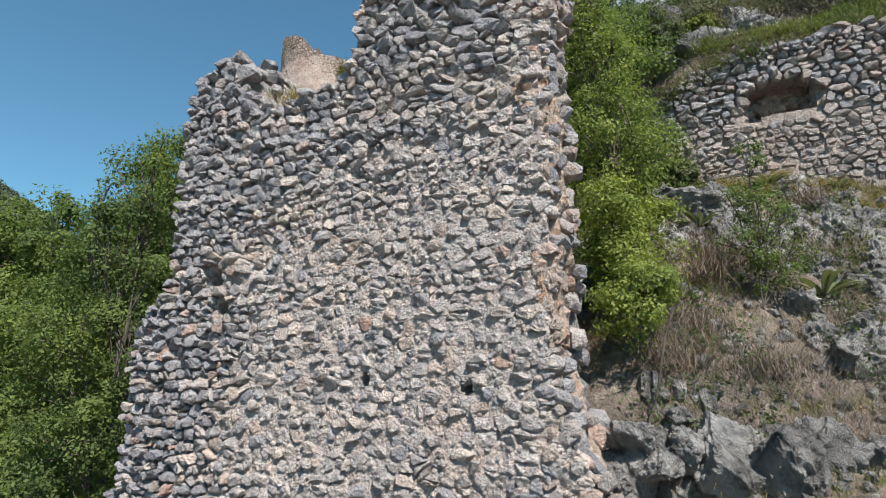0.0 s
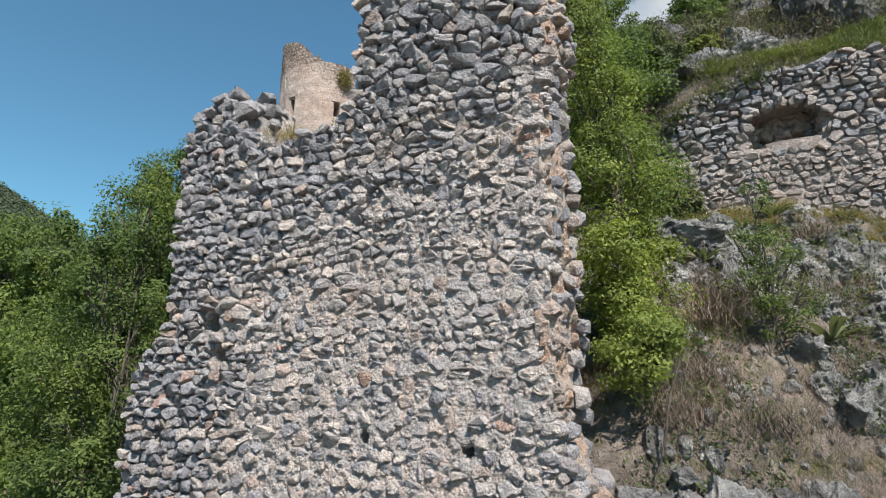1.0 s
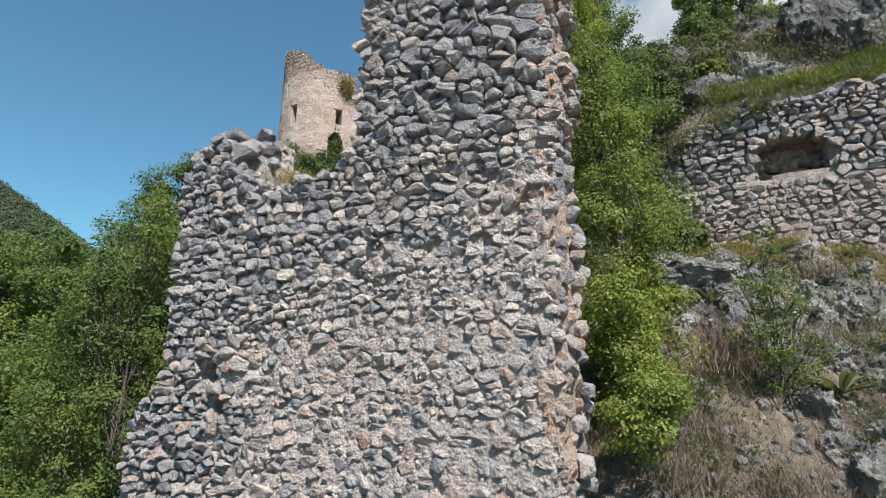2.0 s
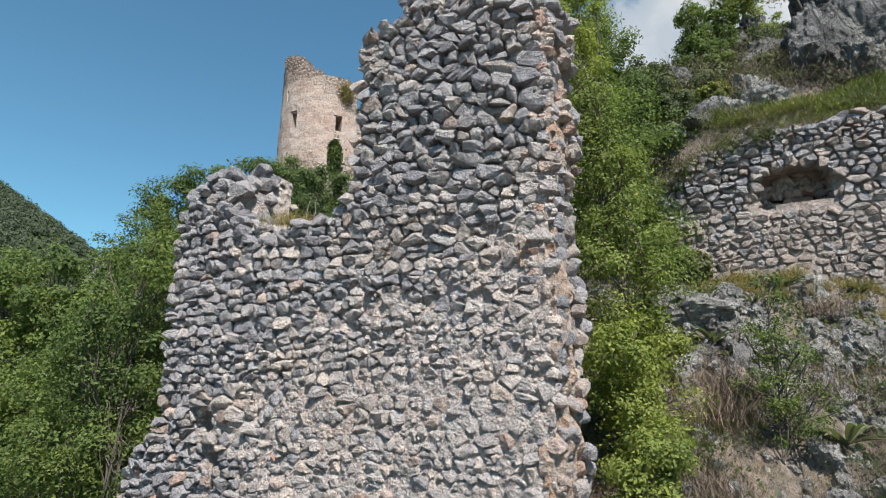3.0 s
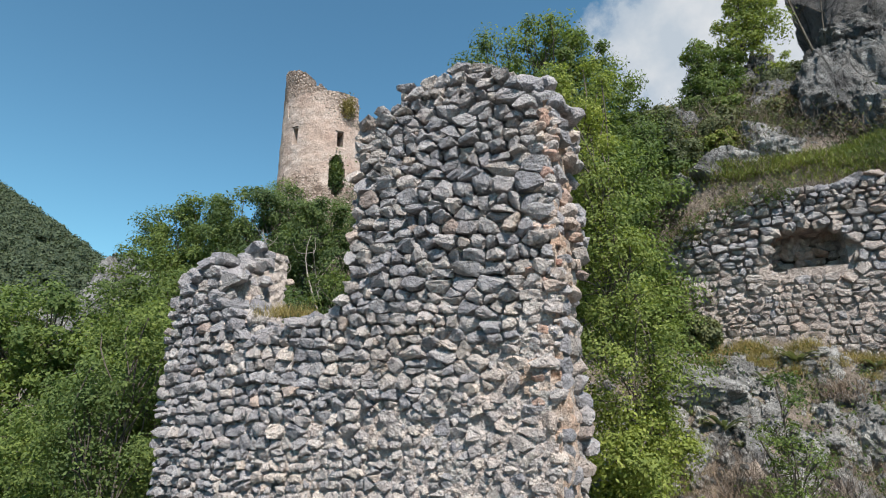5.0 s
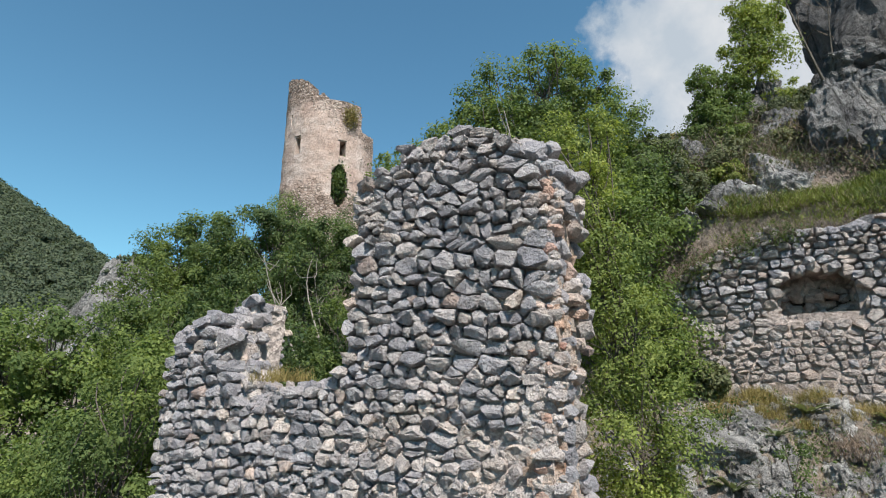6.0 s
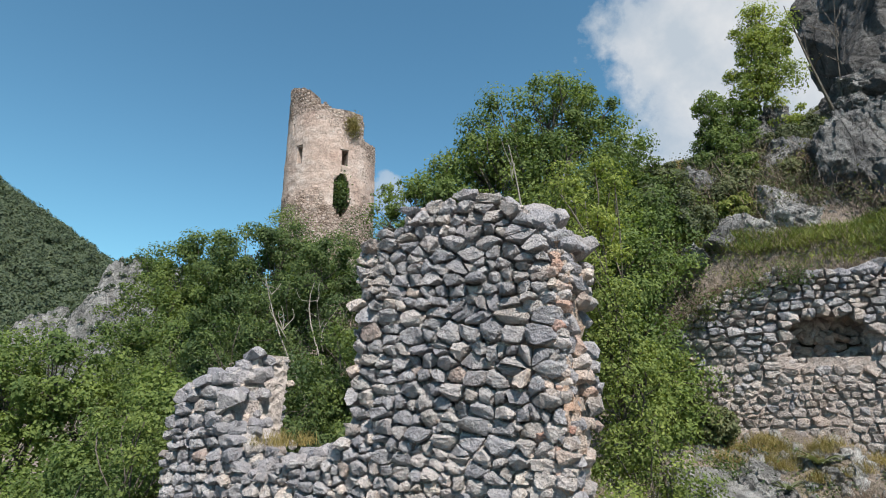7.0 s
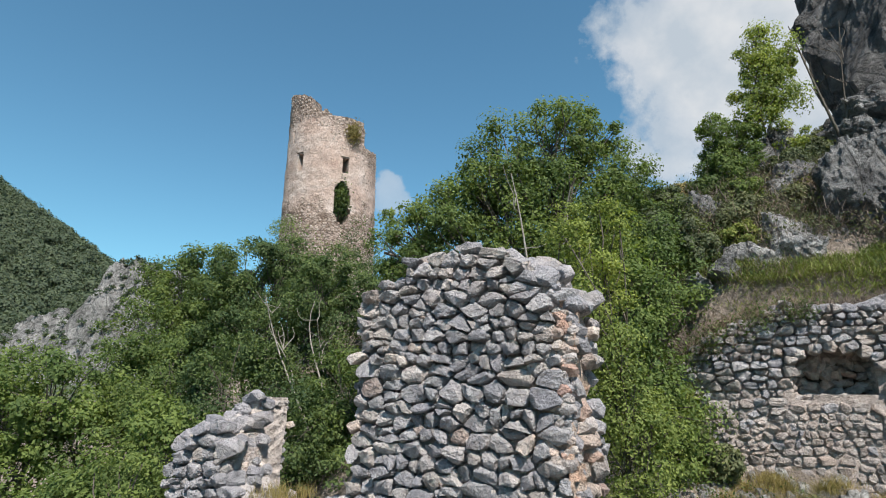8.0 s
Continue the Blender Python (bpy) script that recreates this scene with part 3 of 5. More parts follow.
    # stones on the broken top, through the thickness, and along the far left edge
    for u in np.arange(-4.8, 1.15, 0.17):
        for v in np.arange(0.18, THICK + 0.05, 0.2):
            s = rng.uniform(0.14, 0.34)
            ms.add(wall_point(u + rng.normal(0, 0.05), wall_top(u) - 0.1 + rng.normal(0, 0.045), v + rng.normal(0, 0.03)), axes, (s * 1.3, s, s * 0.8), (0.3, 0.3, 0.8), M_STONE, u)
    for z in np.arange(1.0, 8.2, 0.17):
        for v in (0.25, 0.5, 0.75):
            s = rng.uniform(0.16, 0.3)
            ms.add(wall_point(wall_left(z) + 0.1, z, v), axes, (s, s, s * 0.75), (0.3, 0.3, 0.3), M_STONE, -5)
    for z in np.arange(7.9, 10.0, 0.17):
        for v in (0.25, 0.5, 0.75):
            s = rng.uniform(0.18, 0.32)
            ms.add(wall_point(-1.63 + rng.normal(0, 0.03), z, v), axes, (s, s, s * 0.8), (0.3, 0.3, 0.3), M_STONE, -5)
    ms.place(wall, "stone")

    # the stub of the side wall behind the corner, with a strip of plaster on its jamb
    stub = thing("side_wall_stub", wall_point(-4.2, 3.0, 1.0), "broken stub of a side wall with a strip of pinkish plaster", "wall")
    us = np.arange(-4.78, -4.12, 0.07)
    zs = np.arange(3.0, 8.8, 0.07)
    mask = np.zeros((len(us) - 1, len(zs) - 1), bool)
    for i in range(mask.shape[0]):
        top = np.interp(us[i], [-4.75, -4.3, -4.0, -3.65], [8.3, 8.6, 8.72, 8.62])
        mask[i] = zs[:-1] < top
    front = np.array([[wall_point(u, z, 0.86 + 0.035 * fbm((u, z, 3), 4, 6)) for z in zs] for u in us])
    back = np.array([[wall_point(u + 0.03 * fbm((u, z, 2), 3, 3), z, 1.52 + 0.06 * fbm((u, z, 4), 3, 3)) for z in zs] for u in us])
    slab("jamb", mask, front, back, M_PLASTER, stub, "weathered pinkish plaster")
    st = Masonry()
    for z in np.arange(7.2, 8.75, 0.13):
        for u, v, s in ((-4.24, 1.55, 0.15), (-4.5, 0.8, 0.26), (-4.38, 0.78, 0.2), (-4.65, 0.85, 0.26)):
            if z < np.interp(u, [-4.75, -4.3, -4.0, -3.65], [8.3, 8.6, 8.72, 8.62]):
                s *= rng.uniform(0.7, 1.25)
                st.add(wall_point(u + rng.normal(0, 0.03), z, v + rng.normal(0, 0.03)), axes, (s * 1.2, s, s * 0.8), (0.3, 0.3, 0.4), M_STONE if rng.random() < 0.6 else M_PALE)
    for u in np.arange(-4.72, -4.14, 0.16):
        for v in np.arange(0.9, 1.55, 0.2):
            s = rng.uniform(0.2, 0.36)
            st.add(wall_point(u, np.interp(u, [-4.75, -4.3, -4.0, -3.65], [8.3, 8.6, 8.72, 8.62]) + rng.normal(0, 0.04), v), axes, (s * 1.3, s, s * 0.6), (0.25, 0.25, 0.8), M_STONE)
    # rubble rising from the saddle to the jamb
    for _ in range(60):
        u, v = rng.uniform(-4.7, -3.2), rng.uniform(0.1, 0.85)
        top = min(8.3, 7.42 + 0.9 * smooth(-3.5, -4.4, u))
        s = rng.uniform(0.12, 0.26)
        st.add(wall_point(u, top - rng.uniform(0, 0.25), v), axes, (s * 1.3, s, s), (0.4, 0.4, 0.8), M_STONE if rng.random() < 0.5 else M_PALE)
    st.place(stub, "stone", 240)


ruined_wall()


# ---- the terrace wall with its niche ----
def terrace_wall():
    pts = [Vector((x, y, 0)) for x, y in FACE]
    run = [0.0]
    for a, b in zip(pts, pts[1:]):
        run.append(run[-1] + (b - a).length)

    def at(s):
        x = np.interp(s, run, [p.x for p in pts])
        y = np.interp(s, run, [p.y for p in pts])
        x2 = np.interp(s + 0.3, run, [p.x for p in pts]) - np.interp(s - 0.3, run, [p.x for p in pts])
        y2 = np.interp(s + 0.3, run, [p.y for p in pts]) - np.interp(s - 0.3, run, [p.y for p in pts])
        u = np.array((x2, y2, 0)) / math.hypot(x2, y2)
        return np.array((x, y, 0)), u, np.array((-u[1], u[0], 0))

    def point(s, z, d):
        p, u, v = at(s)
        p = p + v * (d + 0.06 * (z - 8.7))
        p[2] = z
        return p
    niche0 = run[3]
    niche = (niche0 + 0.03, niche0 + 1.3, 8.76, 9.6)

    def top(s):
        return float(np.interp(s, [0, 0.8, 1.6, 2.4, 3.2, 4.2, 8.5], [8.7, 9.2, 9.8, 10.2, 10.4, 10.45, 10.5])) + 0.22 * fbm((s, 0, 0), 4, 1.1)

    def bottom(s):
        p, u, v = at(s)
        q = p - v * 0.3
        return ground_z(q[0], q[1]) - 0.3
    def in_niche(s, z, grow=0.0):
        """The niche, with worn corners above."""
        k = 0.06 * fbm((s, z, 5), 2, 2.5) - grow
        worn = max(0.0, abs(s - (niche[0] + niche[1]) / 2) - 0.42) * 0.9
        return niche[0] + k < s < niche[1] - k and niche[2] + k < z < niche[3] - k - worn
    wall = thing("terrace_wall", (7.0, 11.3, 7.3), "grey rubble terrace wall with a square niche, holding up the slope", "wall")
    ss = np.arange(0, run[-1] - 0.4, 0.1)
    zs = np.arange(6.4, 11, 0.1)
    mask = np.zeros((len(ss) - 1, len(zs) - 1), bool)
    front = np.array([[point(s, z, 0.022 + 0.045 * smooth(8.5, 9.4, z) + 0.05 * fbm((s, z, 2), 3, 3)) for z in zs] for s in ss])
    back = np.array([[point(s, z, 0.85) for z in zs] for s in ss])
    for i in range(mask.shape[0]):
        t, b = top(ss[i] + 0.05) - 0.1, bottom(ss[i])
        for j in range(mask.shape[1]):
            s, z = ss[i] + 0.05, zs[j] + 0.05
            mask[i, j] = b < z < t and not in_niche(s, z)
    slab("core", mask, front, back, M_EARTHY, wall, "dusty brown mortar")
    ms = Masonry()
    for sc, zc, poly in courses(0.0, run[-1] - 0.5, 6.6, 10.9, lambda s, z: 0.15):
        if not bottom(sc) < zc < top(sc) or in_niche(sc, zc, 0.05):
            continue
        p, u, v = at(sc)
        low = 0.95 * float(smooth(9.3, 8.6, zc + 0.3 * fbm((sc, zc, 3), 2, 0.8)))
        proud = rng.uniform(0.0, 0.09) * (1 - low) + rng.uniform(-0.01, 0.04) * low
        ms.fit(point(sc, zc, 0.0), (u, v, UP), fitted_stone(poly, rng.uniform(0.006, 0.018), proud, rng.uniform(0.2, 0.3), 1 - 0.4 * low), M_DUSTY if rng.random() < 0.35 + 0.55 * low else M_STONE, -abs(sc - 3.4))
    # stones set upright over the niche
    for k in range(5):
        s = niche[0] + 0.12 + 0.26 * k
        p, u, v = at(s)
        ms.add(point(s, niche[3] + 0.07 - 0.06 * abs(k - 2), 0.06), (u, v, UP), (0.26, 0.3, rng.uniform(0.2, 0.27)), (0.12, 0.1, 0.12), M_DUSTY, 1)
    # the niche's back and cheeks
    for s in np.arange(niche[0] - 0.05, niche[1] + 0.1, 0.19):
        for z in np.arange(niche[2] - 0.05, niche[3] + 0.1, 0.15):
            p, u, v = at(s)
            ms.add(point(s + rng.normal(0, 0.05), z + rng.normal(0, 0.04), 0.72 + rng.normal(0, 0.04)), (u, v, UP), (rng.uniform(0.2, 0.4), 0.3, rng.uniform(0.14, 0.28)), (0.3, 0.4, 0.3), M_PALE if rng.random() < 0.6 else M_WARM, 0)
    for d in (0.3, 0.5, 0.7):
        for z in np.arange(niche[2], niche[3], 0.16):
            for s in (niche[0] - 0.05, niche[1] + 0.05):
                p, u, v = at(s)
                ms.add(point(s, z, d), (u, v, UP), (0.2, 0.24, 0.18), (0.2, 0.2, 0.2), M_DUSTY, 0)
        for s in np.arange(niche[0], niche[1], 0.24):
            for z in (niche[2] - 0.03, niche[3] + 0.08):
                p, u, v = at(s)
                ms.add(point(s, z, d), (u, v, UP), (0.28, 0.24, 0.16), (0.2, 0.2, 0.2), M_WARM if z > 9 else M_PALE, 0)
    # loose coping
    for s in np.arange(0.1, run[-1] - 0.6, 0.2):
        for d in (0.15, 0.4, 0.65):
            p, u, v = at(s)
            q = rng.uniform(0.15, 0.32)
            ms.add(point(s, top(s) - 0.03, d), (u, v, UP), (q * 1.3, q, q * 0.7), (0.3, 0.3, 0.8), M_STONE, -abs(s - 3.4))
    ms.place(wall, "stone")


terrace_wall()


# ---- the round tower ----
def masonry_far(name):
    n = Nodes(name)
    cell = n.cells(3.2, "F1", (1, 1, 1.7), "Color")
    edge = n.ramp(n.cells(3.2, "DISTANCE_TO_EDGE", (1, 1, 1.7)), [(0.02, 0.45), (0.12, 1.0)])
    sep = n.tree.nodes.new("ShaderNodeSeparateColor")
    n.link(cell, sep.inputs[0])
    stones = n.ramp(sep.outputs[0], [(0.0, (0.19, 0.14, 0.11)), (0.5, (0.31, 0.24, 0.20)), (1.0, (0.40, 0.33, 0.285))])
    stones = n.mix(1.0, stones, edge, "MULTIPLY")
    render = n.ramp(n.noise(0.5, 6, 0.65), [(0.3, (0.32, 0.23, 0.19)), (0.48, (0.395, 0.31, 0.265)), (0.66, (0.46, 0.39, 0.35))])
    pos = n.tree.nodes.new("ShaderNodeSeparateXYZ")
    n.link(n.geo.outputs["Position"], pos.inputs[0])
    zz = n.math("ADD", pos.outputs[2], n.math("MULTIPLY", n.noise(0.45, 5, 0.6), 5.0))
    side = n.math("MULTIPLY", n.math("ADD", pos.outputs[0], 10.6), 0.9)
    zz_top = n.math("ADD", zz, n.math("MAXIMUM", side, 0.0))
    low = n.ramp(n.math("MULTIPLY", n.math("SUBTRACT", zz, 20.0), 0.1), [(0.56, 1.0), (0.62, 0.0)])
    high = n.ramp(n.math("MULTIPLY", n.math("SUBTRACT", zz_top, 25.0), 0.1), [(0.80, 0.0), (0.86, 1.0)])
    bare = n.math("MAXIMUM", low, high)
    c = n.mix(bare, render, stones)
    c = n.mix(1.0, c, n.ramp(n.noise(5, 6, 0.7), [(0.3, 0.62), (0.65, 1.12)]), "MULTIPLY")
    n.bump(n.math("ADD", n.math("MULTIPLY", n.math("MULTIPLY", edge, bare), 1.0), n.noise(6, 5, 0.7)), 0.8, 0.12)
    return n.done(c, 0.95)


M_TOWER = masonry_far("tower_masonry")
M_TOWERSTONE = limestone("tower_stone", [(0.0, (0.25, 0.19, 0.155)), (0.4, (0.37, 0.29, 0.245)), (0.75, (0.46, 0.385, 0.33)), (1.0, (0.52, 0.46, 0.41))], (0.36, 0.24, 0.18), 0.4)


def tower():
    cx, cy, r0 = -10.97, 47.2, 3.92
    base = 15.0
    t = thing("round_tower", (cx, cy, base), "tall ruined round tower of pinkish plastered stone with small windows", "tower")
    na, nz = 180, 115
    ztop = 36.0
    ang = np.linspace(0, 2 * math.pi, na + 1)
    zs = np.linspace(base, ztop, nz + 1)
    # angle 0 faces the viewer, growing to the right
    wins = [(-0.50, 27.1, 0.068, 0.7), (0.51, 26.8, 0.072, 0.6), (-0.77, 29.6, 0.05, 0.5)]

    def crown(a):
        a = (a + math.pi) % (2 * math.pi) - math.pi
        z = np.interp(a, [-3.2, -2.0, -1.5, -1.08, -0.4, -0.33, -0.27, 0.26, 0.6, 0.88, 0.95, 1.0, 1.4, 3.2], [31.3, 31.3, 34.4, 33.9, 32.95, 32.8, 31.95, 31.1, 31.0, 31.1, 30.9, 28.9, 28.9, 31.3])
        return z + 0.25 * fbm((a * 3, 0, 0), 3, 2)
    mask = np.zeros((na, nz), bool)
    for i in range(na):
        a = (ang[i] + ang[1] / 2 + math.pi) % (2 * math.pi) - math.pi
        for j in range(nz):
            z = (zs[j] + zs[j + 1]) / 2
            ok = z < crown(a)
            for wa, wz, wr, wh in wins:
                if abs(a - wa) < wr and abs(z - wz) < wh:
                    ok = False
            hole = ((a - 0.48) / (0.17 + 0.05 * fbm((z, a, 1), 2, 1.5))) ** 2 + ((z - 23.6) / 1.8) ** 2
            if hole < 1:
                ok = False
            mask[i, j] = ok

    def ring(r):
        out = np.zeros((na + 1, nz + 1, 3))
        for i, a in enumerate(ang):
            for j, z in enumerate(zs):
                rr = r - 0.012 * (z - 20) + 0.06 * fbm((math.cos(a) * 4, math.sin(a) * 4, z), 4, 1.2)
                out[i, j] = (cx + rr * math.sin(a), cy - rr * math.cos(a), z)
        out[-1] = out[0]
        return out
    slab("wall", mask, ring(r0), ring(r0 - 1.6), M_TOWER, t, "plastered pinkish stone wall, bare rubble below")
    # the bare rubble of the foot and the broken crown, laid in rough courses
    got = []
    z = 18.0
    while z < 34.5:
        high = rng.uniform(0.2, 0.32)
        a = -1.65
        while a < 1.65:
            wide = rng.uniform(0.2, 0.5)
            a += wide / r0 / 2 + 0.006
            patch = 1.6 * fbm((a * r0, z, 7), 3, 0.35)
            low = z + patch < 22.6 + 0.8 * smooth(0.0, 0.8, a)
            top = z + 0.7 * patch > crown(a) - 1.3 - 2.2 * smooth(-0.2, 0.6, a)
            clear = all(abs(a - q[0]) > q[2] + 0.05 or abs(z - q[1]) > q[3] + 0.15 for q in wins)
            clear = clear and ((a - 0.48) / 0.2) ** 2 + ((z - 23.6) / 1.95) ** 2 > 1
            if (low or top) and clear and z < crown(a) - 0.1:
                v, f = STONES[int(rng.integers(40))]
                rr = r0 - 0.012 * (z - 20) + 0.06 * fbm((math.cos(a) * 4, math.sin(a) * 4, z), 4, 1.2) - 0.03
                p = (v * (wide * 0.53, 0.16, high * 0.54)) @ np.array(Euler((0, rng.normal(0, 0.1), a)).to_matrix()).T
                got.append((p + (cx + rr * math.sin(a), cy - rr * math.cos(a), z), f))
            a += wide / r0 / 2
        z += high + 0.02
    part("bare_rubble", mesh("bare_rubble", *join(got), M_TOWERSTONE), t, "bare pinkish grey rubble courses", kind="stuff")
    # lintels over the two larger windows
    for wa, wz, wr, wh in wins[:2]:
        rr = r0 - 0.012 * (wz - 20) - 0.1
        bm = bmesh.new()
        bmesh.ops.create_cube(bm, size=1.0)
        bmesh.ops.scale(bm, vec=(0.7, 0.3, 0.07), verts=bm.verts)
        bmesh.ops.bevel(bm, geom=bm.edges[:], offset=0.03, segments=1, affect="EDGES")
        bmesh.ops.transform(bm, matrix=pose(cx + rr * math.sin(wa), cy - rr * math.cos(wa), wz + wh + 0.1, 0, 0, math.degrees(wa)), verts=bm.verts)
        me = bpy.data.meshes.new("lintel")
        bm.to_mesh(me)
        bm.free()
        me.materials.append(M_BARK)
        part("lintel", me, t, "dark wooden lintel")
    # the bush that fills the breach
    c = rng.normal(size=(2400, 3)) * (0.3, 0.25, 0.7) + (cx + (r0 - 0.45) * math.sin(0.48), cy - (r0 - 0.45) * math.cos(0.48), 24.1)
    ivy = thing("breach_shrub", (cx + 1.4, cy - 3.1, 22.6), "dark green shrub growing in the breach of the tower", "shrub")
    part("crown", mesh("crown", *leaf_cards(c, 0.12), M_DULL), ivy)
    part("stem", mesh("stem", *limb(ivy.location, ivy.location + Vector((0.1, 0.0, 2.0)), 0.06, 0.02), M_BARK, True), ivy)
    c = rng.normal(size=(1600, 3)) * (0.3, 0.2, 0.42) + (cx + (r0 + 0.05) * math.sin(0.64), cy - (r0 + 0.05) * math.cos(0.64), 29.7)
    ivy = thing("tower_top_shrub", (cx + 1.9, cy - 2.6, 29.6), "yellowish shrub rooted in the broken tower top", "shrub")
    part("crown", mesh("crown", *leaf_cards(c, 0.08), M_DRY), ivy)
    part("stem", mesh("stem", *limb(ivy.location, ivy.location + Vector((0.0, 0.0, 0.9)), 0.04, 0.012), M_BARK, True), ivy)


tower()


# ---- rocks ----
def facet_rock(seed, subdiv=4, planes=16, rough=0.10, freq=1.6, cut=0.62):
    """A faceted boulder, one unit in radius, as arrays."""
    r = np.random.default_rng(seed)
    bm = bmesh.new()
    bmesh.ops.create_icosphere(bm, subdivisions=subdiv, radius=1.0)
    v = np.array([q.co[:] for q in bm.verts])
    f = np.array([[q.index for q in g.verts] for g in bm.faces])
    bm.free()
    for _ in range(planes):
        n = r.normal(size=3)
        n /= np.linalg.norm(n)
        d = r.uniform(cut, 0.9)
        over = v @ n - d
        v = v - np.outer(np.clip(over, 0, None), n) * 0.92
    off = r.uniform(-50, 50, 3)
    for i in range(len(v)):
        p = v[i]
        v[i] = p * (1 + rough * (noise.multi_fractal(Vector(p * freq + off), 0.8, 2.1, 6) - 0.6))
    return v, f


def rock(name, at, size, seed, label, turn=0.0, tip=0.0, mat=None, subdiv=4, planes=16, rough=0.12, freq=1.6, category="rock", group="", kind="", cut=0.62):
    v, f = facet_rock(seed, subdiv, planes, rough, freq, cut)
    m = np.array(Euler((radians(tip), 0, radians(turn))).to_matrix())
    v = (v * np.array(size)) @ m.T + np.array(at)
    ob = new(name, mesh(name, v, f, mat or M_ROCK))
    return tagged(ob, label, category, group, kind)


def rocks():
    lab = "weathered grey limestone boulder bedded in the dry slope"
    for i, (x, y, z, sx, sy, sz, turn, tip) in enumerate([
            (3.8, 6.45, 2.5, 0.5, 0.45, 0.5, 20, 15), (3.25, 6.2, 2.45, 0.35, 0.4, 0.5, -30, 25), (2.75, 6.35, 2.35, 0.4, 0.4, 0.5, 60, -10),
            (2.2, 6.6, 2.45, 0.35, 0.35, 0.35, 10, 20), (1.85, 6.45, 2.35, 0.32, 0.3, 0.35, 80, 30), (4.35, 6.3, 2.35, 0.45, 0.45, 0.5, -20, 20),
            (2.5, 6.7, 2.85, 0.22, 0.2, 0.16, 40, 0), (4.5, 6.9, 2.75, 0.35, 0.3, 0.35, 0, 0), (1.83, 6.3, 2.68, 0.27, 0.25, 0.22, 30, 20), (2.05, 6.2, 2.4, 0.25, 0.22, 0.2, 70, 10), (2.4, 6.35, 2.55, 0.22, 0.2, 0.24, 10, 30), (3.0, 6.5, 2.55, 0.2, 0.2, 0.24, 50, 10)]):
        rock("boulder", (x, y, z + 0.1), (sx, sy, sz), 100 + i, lab, turn, tip, planes=16, subdiv=5, rough=0.15, freq=3.2, cut=0.45, group="boulders at the wall's foot")
    lab = "grey limestone outcrop breaking through the scrub"
    r = np.random.default_rng(31)
    i = 0
    while i < 380:
        x, y = r.uniform(3.6, 9.6), r.uniform(6.9, 10.7)
        if y > terrace_line(x) - 0.5 or x < 4.6 and y < 9.2 or fbm((x, y, 3), 2, 0.8) < -0.3 and x < 5.8 or math.hypot(x - 5.15, y - 8.1) < 0.45 or y > terrace_line(x) - 1.7 and r.random() < 0.8:
            continue
        s = r.uniform(0.09, 0.29)
        z = ground_z(x, y) + relief(x, y)
        rock("outcrop", (x, y, z - 0.05 * s), (s * r.uniform(0.8, 1.4), s * 0.8, s * r.uniform(0.8, 1.3)), 200 + i, lab, r.uniform(0, 360), r.uniform(-10, 30), subdiv=4 if s > 0.19 else 3, planes=18, rough=0.26, freq=3.6, cut=0.45, group="outcrops on the slope")
        i += 1
    rock("overhang", (4.15, 10.2, 6.45), (0.75, 0.55, 0.3), 290, "grey limestone ledge jutting over a dark hollow", -20, 0, planes=22, rough=0.16, freq=3.0)
    # the crags above the terrace
    def crag(name, label, masses, mat):
        t = thing(name, masses[0][:3], label, "rock")
        for i, (x, y, z, sx, sy, sz, turn, tip, seed) in enumerate(masses):
            v, f = facet_rock(seed, 6 if i == 0 and sx > 0.8 else 5 if sx > 0.5 else 4, 26, 0.2, 3.2, 0.5)
            m = np.array(Euler((radians(tip), 0, radians(turn))).to_matrix())
            part("rock_mass", mesh("rock_mass", (v * np.array((sx, sy, sz))) @ m.T + np.array((x, y, z)), f, mat), t)
    crag("pale_crag", "pale grey limestone slab leaning out of the grassy slope", [(7.7, 13.2, 12.05, 1.05, 0.9, 1.1, 15, -18, 301), (8.4, 13.2, 12.0, 0.75, 0.7, 0.8, -10, -12, 311), (6.95, 13.0, 11.6, 0.55, 0.5, 0.6, 30, -10, 312)], M_SLAB)
    crag("crag", "jagged grey limestone crag above the terrace", [(9.6, 13.2, 13.6, 1.15, 1.0, 1.65, 10, -6, 302), (9.05, 13.0, 13.2, 0.7, 0.7, 1.2, 40, 5, 313), (10.5, 12.9, 13.6, 1.1, 0.9, 1.75, -20, 6, 314), (10.1, 13.6, 14.6, 0.8, 0.7, 0.65, 70, 0, 315), (9.9, 12.5, 12.6, 0.8, 0.6, 0.85, 15, 10, 316)], M_SHADEDCRAG)
    crag("crag", "jagged grey limestone crag above the terrace", [(11.5, 12.9, 13.3, 1.1, 1.0, 2.0, 70, 0, 303), (10.5, 12.5, 12.6, 0.7, 0.6, 1.2, 30, 12, 317), (11.6, 12.3, 12.6, 0.9, 0.8, 1.4, -40, 8, 318), (10.9, 13.6, 14.8, 0.8, 0.8, 1.0, 0, 0, 319)], M_SHADEDCRAG)
    crag("small_crag", "small broken limestone crag under a young tree", [(8.2, 14.4, 13.7, 0.45, 0.5, 0.6, 0, 10, 304), (8.8, 14.6, 14.3, 0.45, 0.5, 0.55, 50, 0, 341), (8.6, 15.6, 15.0, 0.6, 0.5, 0.9, 20, 0, 342), (9.1, 15.6, 15.4, 0.55, 0.5, 0.95, -15, 5, 343), (7.8, 14.0, 12.9, 0.35, 0.4, 0.4, 70, 10, 344)], M_SHADEDCRAG)
